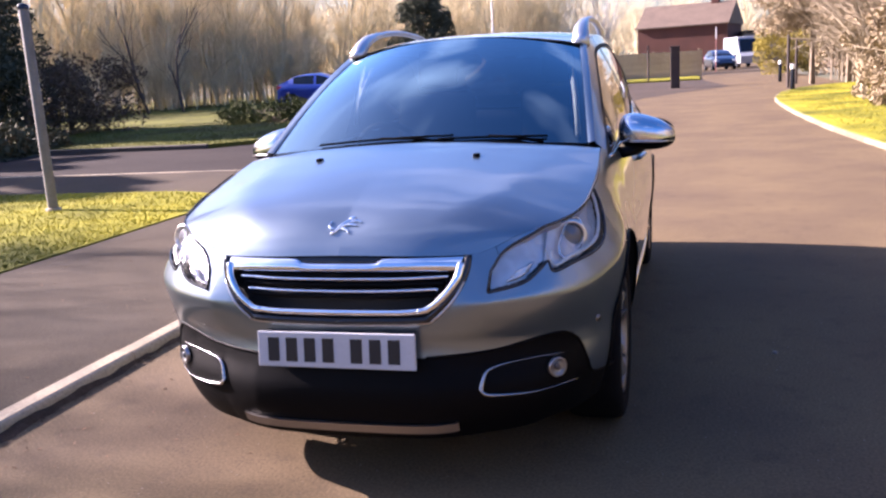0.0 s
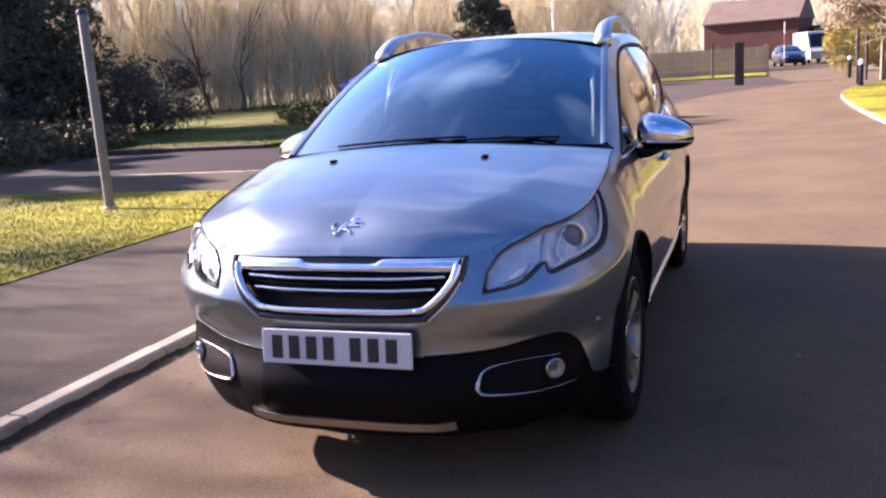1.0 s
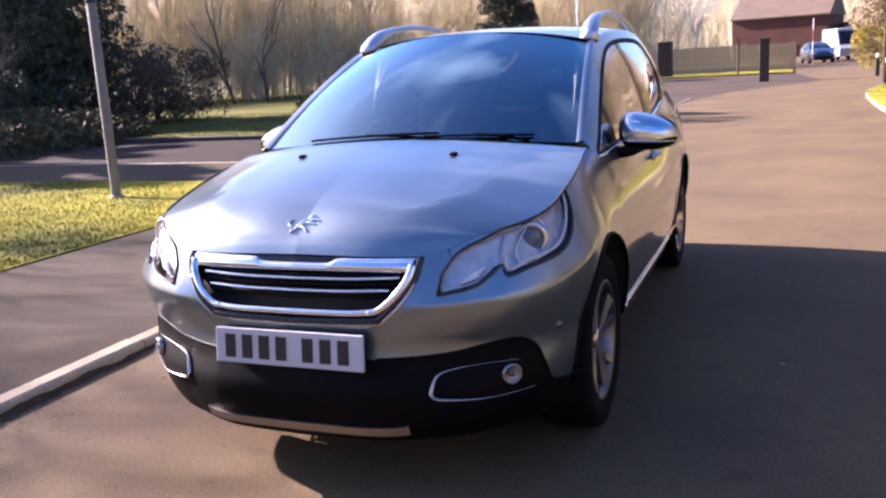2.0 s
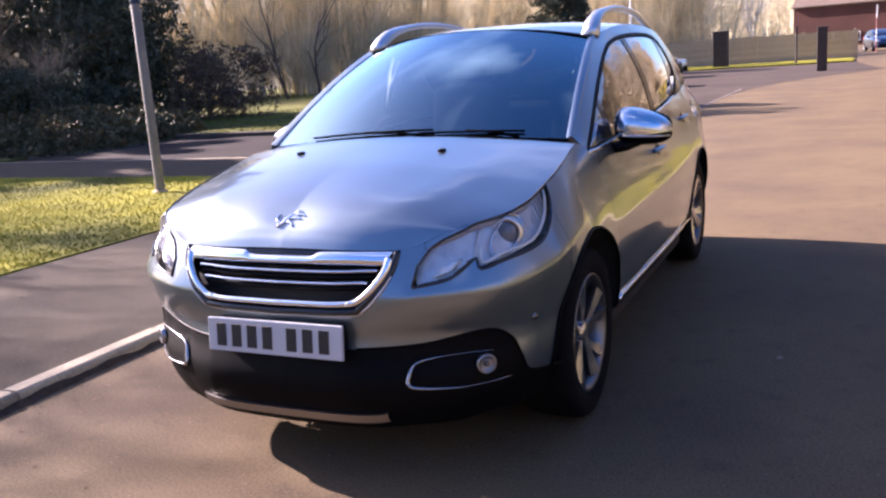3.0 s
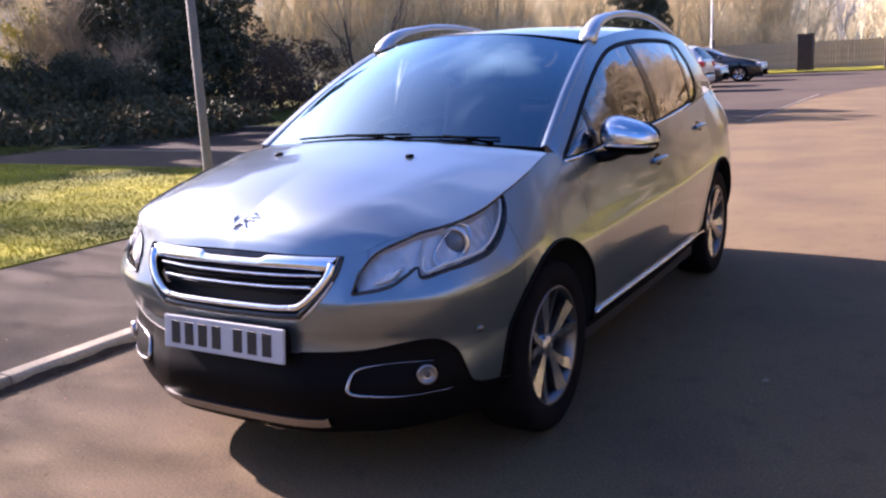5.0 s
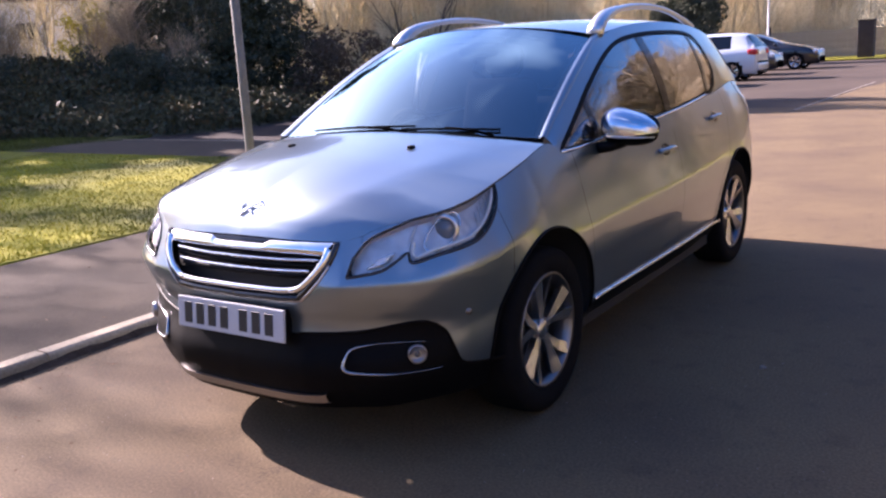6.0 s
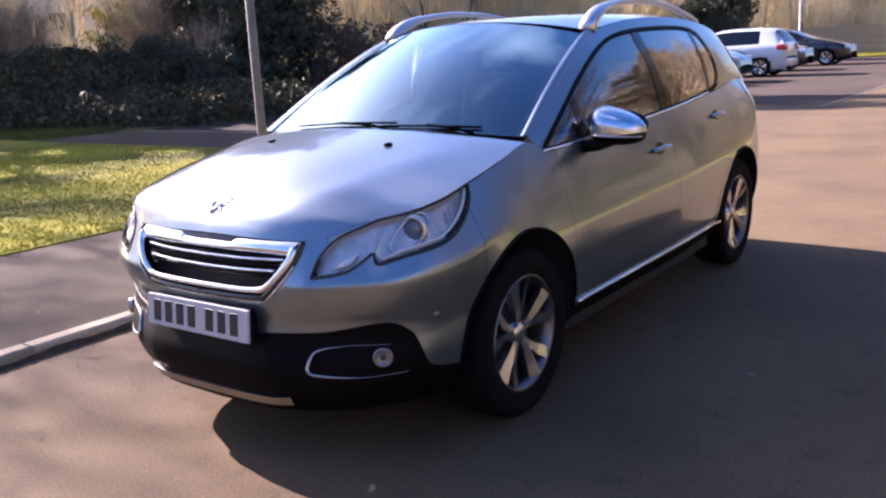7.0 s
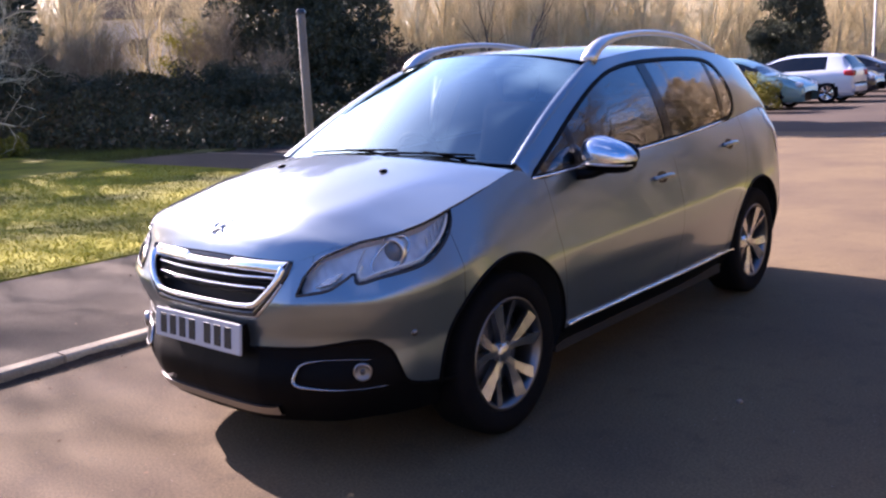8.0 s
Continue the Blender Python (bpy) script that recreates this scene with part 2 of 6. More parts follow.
def lathe(profile, steps=48, axis="x"):
    """A body of revolution about the x (or z) axis; profile: (along, radius)."""
    verts, faces = [], []
    for a, r in profile:
        for k in range(steps):
            w = 2 * math.pi * k / steps
            verts.append((a, r * math.cos(w), r * math.sin(w)) if axis == "x" else (r * math.cos(w), r * math.sin(w), a))
    for i in range(len(profile) - 1):
        faces += [(i * steps + k, i * steps + (k + 1) % steps, (i + 1) * steps + (k + 1) % steps, (i + 1) * steps + k) for k in range(steps)]
    return verts, faces


def curve_through(knots, n):
    """n points on a smooth curve through the knots, even in length; any dimension."""
    k = np.array(knots, float)
    p = np.vstack([2 * k[0] - k[1], k, 2 * k[-1] - k[-2]])
    t = np.linspace(0, 1, 24)[:-1, None]
    pts = []
    for i in range(len(k) - 1):
        a, b, c, d = p[i:i + 4]
        pts.append(0.5 * (2 * b + (c - a) * t + (2 * a - 5 * b + 4 * c - d) * t ** 2 + (3 * b - a - 3 * c + d) * t ** 3))
    pts = np.vstack(pts + [k[-1:]])
    s = np.r_[0, np.cumsum(np.linalg.norm(np.diff(pts, axis=0), axis=1))]
    at = np.linspace(0, s[-1], n)
    return np.stack([np.interp(at, s, pts[:, j]) for j in range(k.shape[1])], 1)


def eased(x, xs, ys):
    """Interpolates with a smooth curve through the knots."""
    c = curve_through(np.stack([xs, ys], 1), 300)
    return np.interp(x, c[:, 0], c[:, 1])


def grid_faces(nu, nv):
    return [(i * nv + j, (i + 1) * nv + j, (i + 1) * nv + j + 1, i * nv + j + 1) for i in range(nu - 1) for j in range(nv - 1)]


def join(pieces):
    """One pair of vertices and faces out of several."""
    verts, faces = [], []
    for v, f in pieces:
        n = len(verts)
        verts += list(v)
        faces += [tuple(i + n for i in q) for q in f]
    return verts, faces


def mirrored(shape):
    v, f = shape
    return [(-p[0], p[1], p[2]) for p in v], [tuple(reversed(q)) for q in f]


# ---- ground, road, kerbs ----
def sheet(name, pts, z, mat, text, category, step=0.0, kind="structure", thick=0.0):
    """A flat outline at the height z, with a skirt of the given thickness."""
    n = len(pts)
    v = [(x, y, z) for x, y in pts]
    f = [tuple(range(n))]
    if thick:
        v += [(x, y, z - thick) for x, y in pts]
        f += [(i, n + i, n + (i + 1) % n, (i + 1) % n) for i in range(n)]
    ob = part(name, (v, f), mat)
    return tagged(ob, text, category, kind=kind)


def arc(cx, cy, r, a0, a1, n=14):
    return [(cx + r * math.cos(radians(a)), cy + r * math.sin(radians(a))) for a in np.linspace(a0, a1, n)]


KERB_Z, KERB_W = 0.054, 0.10
sheet("ground", [(-1500, -1500), (1500, -1500), (1500, 1500), (-1500, 1500)], -0.03, SOIL_MAT, "brown leaf-littered ground under the trees", "ground")
sheet("road", [(-1.72, -40), (3.6, -40), (3.6, 45), (-29, 45), (-29, 9.0), (-1.72, 9.0)], 0.0, ROAD_MAT, "worn reddish-brown asphalt road", "road", thick=0.02)
sheet("road_beyond", [(-1.72, 24), (6.5, 24), (6.5, 58), (14, 58), (14, 110), (-1.72, 110)], -0.006, ROAD_MAT, "reddish asphalt yard entrance beyond the gate", "road", thick=0.02)
# dark sheet over the road, coloured for the shade on this stretch
sheet("side_road", [(-29, 9.25), (-4.7, 9.25), (-5.6, 14.9), (-29, 13.6)], 0.004, SHADE_ROAD, "asphalt side road with shade in its dark colour", "road")
sheet("car_park", [(-1.42, 15.7), (-1.3, 20.3), (-0.9, 24), (-0.3, 27), (1.1, 30.5), (2.6, 33.6), (1.7, 44.15), (-17, 44.15), (-17, 15.5)], 0.004, LOT_MAT, "dark asphalt car park", "car park")

# near verge on the sunny side: kerb, path, lawn
sheet("pavement", [(-1.70, -40), (-1.70, 7.6), *arc(-3.2, 7.6, 1.485, 0, 90), (-12.9, 9.085), (-13.4, 8.3), (-13.2, 7.03), (-5.2, 7.0), *arc(-5.2, 5.6, 1.4, 90, 0), (-3.82, 5.0), (-3.82, -40)], KERB_Z - 0.004, PATH_MAT, "grey asphalt footpath beside the kerb", "pavement", thick=0.06)
LAWN = [(-3.83, -40), (-3.83, 5.0), *reversed(arc(-5.2, 5.6, 1.38, 90, 0)), (-5.2, 6.98), (-60, 7.18), (-60, -40)]
sheet("lawn", LAWN, KERB_Z + 0.008, LAWN_MAT, "mossy sunlit lawn beside the footpath", "lawn", thick=0.06)
sheet("lawn", [(-13.15, 7.01), (-13.35, 8.3), (-12.85, 9.1), (-13.2, 10.2), (-16, 10.4), (-60, 10.4), (-60, 7.16)], KERB_Z + 0.002, SHADE_OLIVE, "rough grass at the foot of the bank, shade in its olive colour", "lawn", thick=0.06)
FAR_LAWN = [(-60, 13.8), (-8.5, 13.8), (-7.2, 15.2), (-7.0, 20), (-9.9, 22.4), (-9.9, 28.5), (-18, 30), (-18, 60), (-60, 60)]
sheet("lawn", FAR_LAWN, 0.09, SHADE_OLIVE, "rough lawn across the side road, shade in its olive colour", "lawn", thick=0.1)
RIGHT_EDGE = [(3.62, -40), (3.62, 8), (3.42, 10), (3.22, 13), (3.12, 17), (3.15, 20.5), (3.27, 22.7), (3.65, 25.2), (4.4, 27.6), (5.7, 29.5), (8, 31), (12, 31.8)]
# out-of-view strip, coloured beige so the car's flank mirrors a pale line
sheet("verge", [(3.62, -40), (3.62, 8), (3.52, 9), (5.3, 8.5), (4.9, -40)], 0.085, BEIGE_VERGE, "unseen verge, beige for the reflection in the car doors", "verge", thick=0.09)
sheet("lawn", [(4.92, -40), (5.32, 8.5), (60, 10.98), (60, -40)], 0.078, SHADE_OLIVE, "rough grass beyond the verge", "lawn", thick=0.09)
sheet("lawn", [(3.52, 9)] + RIGHT_EDGE[2:] + [(60, 31.8), (60, 11), (5.3, 8.5)], 0.085, LAWN_MAT, "bright mown lawn beside the road", "lawn", thick=0.09)
sheet("verge", [(-30, 44.2), (1.6, 44.2), (1.6, 50.5), (-30, 50.5)], 0.07, LAWN_MAT, "grass strip before the fence", "lawn", thick=0.09)


def kerb_run(name, line, text, width=KERB_W, top=KERB_Z, length=0.9, mat=None):
    """A run of kerb stones, each one a piece, along a line; the stones lie to the left of it."""
    run = thing(name, text, "kerb", kind="structure")
    pts = curve_through(line, 400)
    total = float(np.linalg.norm(np.diff(pts, axis=0), axis=1).sum())
    count = max(1, int(total / length))
    at = curve_through(line, count + 1)
    stone = mesh("kerb_stone", *kerb_shape(length - 0.008, width, top + 0.12), mat or KERB_MAT)
    for i in range(count):
        a, b = at[i], at[i + 1]
        o = part("kerb_stone", stone, None, run)
        d = b - a
        o.matrix_basis = pose(a[0], a[1], top + random.uniform(-0.003, 0.003), random.uniform(-0.3, 0.3), 0, math.degrees(math.atan2(d[1], d[0]))) @ Matrix.Diagonal((float(np.linalg.norm(d)) / length, 1, 1, 1))
    return run


def kerb_shape(length, width, deep):
    prof = [(0.0, -deep), (0.0, -0.022), (0.006, -0.008), (0.020, 0.0), (width, 0.0), (width, -deep)]
    v = [(x, y, z) for x in (0.004, length) for y, z in prof]
    n = len(prof)
    return v, [(i, n + i, n + i + 1, i + 1) for i in range(n - 1)] + [tuple(range(n)), tuple(reversed(range(n, 2 * n)))]


kerb_run("kerb_near", [(-1.588, -8), (-1.588, 0), (-1.588, 4), (-1.588, 7.6)], "weathered concrete kerb stones along the footpath")
kerb_run("kerb_corner", arc(-3.2, 7.6, 1.59, 0, 90), "curved concrete kerb at the corner")
kerb_run("kerb_side_road", [(-3.2, 9.19), (-8, 9.19), (-12.9, 9.19)], "concrete kerb along the side road")
# the far kerb's dark colour paints the shadow line along it
kerb_run("kerb_far", [(-12.6, 13.72), (-10.5, 13.72), (-8.5, 13.72)], "kerb across the side road, dark for its shadow line", top=0.10, mat=DARK_BARK)
kerb_run("kerb_right", [(x - 0.02, y) for x, y in reversed(RIGHT_EDGE[1:])], "pale concrete kerb round the bright lawn", top=0.075, width=0.08, mat=RIGHT_KERB)
edge_line = thing("edging", "flush pale edging stones between car park and road", "kerb", kind="structure")
edge_stone = mesh("edging_stone", *kerb_shape(0.88, 0.07, 0.05), EDGE_MAT)
for k in range(10):
    o = part("edging_stone", edge_stone, None, edge_line)
    o.matrix_basis = pose(-1.27 + 0.012 * k, 14.9 + 0.9 * k, 0.012, 0, 0, 90.8)


# ---- grass ----
def blades(name, count, where, high, text, mat=None):
    """Grass blades, three-sided, scattered where the test holds."""
    rng = np.random.default_rng(7)
    p = where(rng, count)
    n = len(p)
    a = rng.uniform(0, 2 * np.pi, n)
    h = rng.uniform(0.4, 1.0, n) * high
    side = np.stack([np.cos(a), np.sin(a), 0 * a], 1) * rng.uniform(0.004, 0.008, n)[:, None]
    lean = np.stack([rng.normal(0, 0.5, n) * h, rng.normal(0, 0.5, n) * h, h], 1)
    v = np.stack([p - side, p + side, p + lean], 1).reshape(-1, 3)
    me = bpy.data.meshes.new(name)
    me.from_pydata(v.tolist(), [], np.arange(3 * n).reshape(-1, 3).tolist())
    me.materials.append(mat or BLADE_MAT)
    return tagged(new(name, me), text, "grass", kind="stuff")


def near_lawn(rng, n):
    u = rng.uniform(0, 1, n)
    x, y = -3.85 - 8.0 * u ** 1.3, rng.uniform(-3, 6.9, n)
    keep = ~((x > -5.2) & (y > 5.0) & ((x + 5.2) ** 2 + (y - 5.6) ** 2 > 1.3 ** 2) & (y > 5.6)) & ~((y > 5.0) & (x > -3.9))
    return np.stack([x, y, np.full(n, KERB_Z + 0.005)], 1)[keep]


def right_lawn(rng, n):
    x, y = rng.uniform(3.4, 10, n), rng.uniform(9, 29.0, n)
    keep = x > np.interp(y, [9, 10, 13, 17, 20.5, 22.7, 25.2, 27.6, 29.5], [3.5, 3.42, 3.22, 3.12, 3.15, 3.27, 3.65, 4.4, 5.7]) + 0.16
    return np.stack([x, y, np.full(n, 0.083)], 1)[keep]


blades("grass", 60000, near_lawn, 0.035, "short mossy yellow-green grass on the verge")
blades("grass", 26000, right_lawn, 0.04, "short bright grass beside the road")
blades("grass", 9000, lambda rng, n: np.stack([rng.uniform(-20, -13.3, n), rng.uniform(7.0, 9.2, n), np.full(n, KERB_Z)], 1), 0.09, "rough grass at the foot of the bank, shade in its olive colour", SHADE_OLIVE_BLADE)
blades("grass", 26000, lambda rng, n: np.stack([rng.uniform(-24, -7.5, n), 13.9 + 9 * rng.uniform(0, 1, n) ** 1.3, np.full(n, 0.088)], 1), 0.06, "rough grass across the side road, shade in its olive colour", SHADE_OLIVE_BLADE)


# ---- trees ----
def tree_segments(rng, high, spread, levels, fork, trunk_r, upright=0.6, first=0.25):
    """Tapered limbs as rows of start, end and radii."""
    rows = []

    def grow(p, d, length, r, level):
        n = 3 if level == 0 else 2
        for i in range(n):
            d2 = d + rng.normal(0, 0.10 + 0.05 * level, 3)
            d2 /= np.linalg.norm(d2)
            q = p + d2 * length / n
            r2 = r * (0.84 if level else 0.88)
            rows.append((*p, *q, r, r2))
            if level < levels and (i >= 1 or level > 0 or rng.random() < 1 - first):
                for _ in range(fork[level]):
                    side = rng.normal(0, 1, 3)
                    side -= side @ d2 * d2
                    side /= np.linalg.norm(side)
                    way = d2 * upright + side * spread
                    way[2] += 0.15
                    way /= np.linalg.norm(way)
                    grow(p + (q - p) * rng.uniform(0.3, 1.0), way, length * rng.uniform(0.42, 0.68), r2 * rng.uniform(0.35, 0.6), level + 1)
            p, d, r = q, d2, r2

    grow(np.zeros(3), np.array((0.0, 0.0, 1.0)), high * 0.72, trunk_r, 0)
    return np.array(rows)


def prisms(rows, sides=3, least=0.0):
    """Tapered prisms for limb rows, as arrays of vertices and quads."""
    a, b, ra, rb = rows[:, :3], rows[:, 3:6], np.maximum(rows[:, 6], least), np.maximum(rows[:, 7], least)
    d = b - a
    d /= np.maximum(np.linalg.norm(d, axis=1), 1e-6)[:, None]
    u = np.cross(d, np.where(np.abs(d[:, 2:]) > 0.9, np.array((1.0, 0, 0)), np.array((0, 0, 1.0))))
    u /= np.linalg.norm(u, axis=1)[:, None]
    w = np.cross(d, u)
    ring = []
    for p, r in ((a, ra), (b, rb)):
        for k in range(sides):
            t = 2 * np.pi * k / sides
            ring.append(p + r[:, None] * (np.cos(t) * u + np.sin(t) * w))
    v = np.stack(ring, 1).reshape(-1, 3)
    base = np.arange(len(rows))[:, None] * 2 * sides
    f = np.concatenate([base + np.array([[k, (k + 1) % sides, sides + (k + 1) % sides, sides + k]]) for k in range(sides)])
    return v, f


def quads_mesh(name, v, f, mat, smooth=False):
    me = bpy.data.meshes.new(name)
    me.from_pydata(v.tolist(), [], f.tolist())
    me.materials.append(mat)
    if smooth:
        me.shade_smooth()
    return me


def bare_tree(name, seed, high, spread=0.7, fork=(3, 3, 3), r=0.12, label="", at=(0, 0), group="", z=0.05, upright=0.7, bark=None):
    rng = np.random.default_rng(seed)
    rows = tree_segments(rng, high, spread, len(fork), fork, r, upright)
    thick = rows[:, 6] > 0.022
    tree = thing(name, label, "tree", group, at=(*at, z))
    part("trunk", quads_mesh("trunk", *prisms(rows[thick], 7), bark or BARK_MAT, True), None, tree)
    part("crown", quads_mesh("crown", *prisms(rows[~thick], 3, 0.004), bark or TWIG_MAT), None, tree, "bare straw-coloured twigs")
    return tree


def thicket(name, seed, spots, text, kinds=6, tall=(5.0, 8.0), mat=None, fork=(4, 3, 2), spread=0.55, least=0.007):
    """A wood of bare young trees and shrubs, as one piece of stuff."""
    rng = np.random.default_rng(seed)
    protos = [prisms(tree_segments(rng, 1.0, spread, len(fork), fork, 0.011, 0.9), 3) for _ in range(kinds)]
    vs, fs, n = [], [], 0
    for x, y, z, h in spots:
        v, f = protos[rng.integers(kinds)]
        w = rng.uniform(0, 2 * np.pi)
        c, s = np.cos(w), np.sin(w)
        k = h * rng.uniform(0.7, 1.0)
        p = np.stack([(v[:, 0] * c - v[:, 1] * s) * k, (v[:, 0] * s + v[:, 1] * c) * k, v[:, 2] * h], 1) + (x, y, z)
        vs.append(p)
        fs.append(f + n)
        n += len(p)
    me = quads_mesh(name, np.concatenate(vs), np.concatenate(fs), mat or TWIG_MAT)
    return tagged(new(name, me), text, "trees", kind="stuff")


def leaves(rng, count, size, shape):
    """Leaf quads: shape(rng, n) gives the places and the outward ways."""
    p, out = shape(rng, count)
    n = len(p)
    a = rng.normal(0, 1, (n, 3)) + out * 0.6
    a /= np.linalg.norm(a, axis=1)[:, None]
    b = np.cross(a, rng.normal(0, 1, (n, 3)))
    b /= np.linalg.norm(b, axis=1)[:, None]
    s = rng.uniform(0.5, 1.0, n)[:, None] * size
    v = np.stack([p - a * s, p + b * s * 0.45, p + a * s, p - b * s * 0.45], 1).reshape(-1, 3)
    return v, np.arange(4 * n).reshape(-1, 4)


def clumps(rng, n, centres, radii):
    """Places near the skins of many overlapping balls."""
    k = rng.integers(len(centres), size=n)
    d = rng.normal(0, 1, (n, 3))
    d /= np.linalg.norm(d, axis=1)[:, None]
    r = radii[k] * rng.uniform(0.55, 1.05, n) ** 0.6
    p = centres[k] + d * r[:, None] * (1, 1, 0.85)
    ok = p[:, 2] > 0.05
    return p[ok], d[ok]


def bush(name, seed, centre, size, balls, count, leaf, mat, text, category="bush", z=0.05, trunk=0.0, cone=0.0, lump=1.0):
    """A shrub or evergreen tree: a stem with limbs, and a crown of many small leaves in clumps."""
    rng = np.random.default_rng(seed)
    b = thing(name, text, category, at=(*centre, z))
    c = rng.uniform(-1, 1, (balls, 3))
    c[:, 2] = rng.uniform(0, 1, balls)
    narrow = 1 - cone * c[:, 2]
    c = c * np.array(size) * np.stack([narrow, narrow, np.ones(balls)], 1) + (0, 0, trunk)
    rad = lump * rng.uniform(0.22, 0.42, balls) * min(size[0], size[1], size[2] * 1.2) * np.maximum(narrow, 0.3)
    c[:, 2] = np.maximum(c[:, 2], rad * 0.6)
    v, f = leaves(rng, count, leaf, lambda g, n: clumps(g, n, c, rad))
    part("crown", quads_mesh("crown", v, f, mat), None, b)
    rows = [(0, 0, -0.05, 0, 0, size[2] * 0.8 + trunk, 0.02 + 0.02 * size[2], 0.02)]
    part("stem", quads_mesh("stem", *prisms(np.array(rows, float), 5), BARK_MAT), None, b)
    for q in c[: min(balls, 12)]:
        part("limb", quads_mesh("limb", *prisms(np.array([(0, 0, max(0.2 * q[2], trunk), *q, 0.015 + 0.01 * size[2], 0.008)], float), 5), BARK_MAT), None, b)
    return b


WOODS = []
wr_ = np.random.default_rng(3)
for k in range(430):
    t = wr_.uniform(0, 1)
    line = np.array([np.interp(t, [0, 0.2, 0.45, 0.7, 1.0], [-48, -36, -27, -20, -6]), np.interp(t, [0, 0.2, 0.45, 0.7, 1.0], [12, 24, 36, 46, 60])])
    off = abs(wr_.normal(0, 6))
    p = line + np.array((-0.75, 0.66)) * off + wr_.normal(0, 1.0, 2)
    bearing = math.degrees(math.atan2(p[1] + 1.8, 2.7 - p[0]))
    if not 28.5 < bearing < 36 or k % 4 == 0:  # a thin stretch, where a house shows through
        WOODS.append((p[0], p[1], 0.0, wr_.uniform(4.5, 8.5)))
FRONT = [(x + 1.5 + wr_.normal(0, 1.5), y - 1.5 + wr_.normal(0, 1.5), 0.0, wr_.uniform(1.8, 4.2)) for x, y, _, _ in WOODS[:270]]
thicket("undergrowth", 18, FRONT, "dense dry shrubs along the edge of the wood", kinds=5, fork=(6, 4, 2), spread=0.8)
thicket("woodland", 11, WOODS, "dense bare straw-brown saplings and shrubs behind the lawn")


# ---- the parked car: body surface ----
# plan outline of the widest section, from the middle of the nose round the flank to the middle of the tail
PLAN = [(0, 0.016), (0.25, 0.024), (0.45, 0.068), (0.63, 0.15), (0.753, 0.27), (0.82, 0.42), (0.852, 0.62), (0.862, 0.83), (0.848, 1.2), (0.85, 1.8),
        (0.853, 2.5), (0.840, 3.2), (0.830, 3.5), (0.782, 3.83), (0.672, 4.02), (0.45, 4.12), (0, 4.16)]
OUT = curve_through(PLAN, 900)
LEN = np.r_[0, np.cumsum(np.linalg.norm(np.diff(OUT, axis=0), axis=1))]
NRM = np.gradient(OUT, axis=0)
NRM = np.stack([-NRM[:, 1], NRM[:, 0]], 1) / np.linalg.norm(NRM, axis=1)[:, None]


def l_of_y(y):
    n = len(OUT)
    return float(np.interp(y, OUT[:n // 2 + 400, 1], LEN[:n // 2 + 400]))


def keyed(table):
    """Interpolates a table of (y on the flank or, before 0, x on the nose minus one; value)."""
    ls = [float(np.interp(k + 1, OUT[:150, 0], LEN[:150])) if k < 0 else (LEN[-1] if k > 4.1 else l_of_y(k)) for k, _ in table]
    c = curve_through(np.stack([ls, [v for _, v in table]], 1), 600)
    return lambda l: np.interp(l, c[:, 0], c[:, 1])


Z_TOP = keyed([(-1.0, 0.778), (-0.6, 0.772), (-0.5, 0.785), (-0.38, 0.825), (0.40, 0.865), (0.60, 0.908), (0.83, 0.957), (1.03, 0.995), (1.12, 0.95), (1.3, 0.952), (1.8, 0.974),
               (2.5, 1.008), (3.1, 1.04), (3.4, 1.065), (3.75, 1.085), (4.0, 1.06), (4.2, 1.02)])
IN_TOP = keyed([(-1.0, 0.075), (-0.6, 0.078), (-0.5, 0.085), (-0.38, 0.095), (0.40, 0.11), (0.60, 0.116), (0.83, 0.112), (1.03, 0.100), (1.12, 0.094), (1.3, 0.085), (1.8, 0.088),
                (2.5, 0.098), (3.1, 0.125), (3.4, 0.14), (3.75, 0.14), (4.0, 0.10), (4.2, 0.08)])
Z_FORM = keyed([(-1.0, 0.778), (-0.6, 0.772), (-0.5, 0.785), (-0.38, 0.825), (0.40, 0.865), (0.60, 0.902), (0.83, 0.930), (1.03, 0.942), (1.12, 0.945), (1.3, 0.952), (1.8, 0.974),
               (2.5, 1.008), (3.1, 1.04), (3.4, 1.065), (3.75, 1.085), (4.0, 1.06), (4.2, 1.02)])
Z_LOW = keyed([(-1.0, 0.19), (-0.5, 0.20), (-0.3, 0.22), (0.5, 0.22), (1.2, 0.20), (2.5, 0.20), (3.1, 0.22), (3.8, 0.26), (4.2, 0.28)])


TAIL_L = l_of_y(3.87)
NOSE_IN = curve_through([(0.20, -0.006), (0.28, -0.012), (0.36, -0.006), (0.44, 0.020), (0.50, 0.029), (0.55, 0.014), (0.60, 0.002), (0.64, 0.0)], 300)


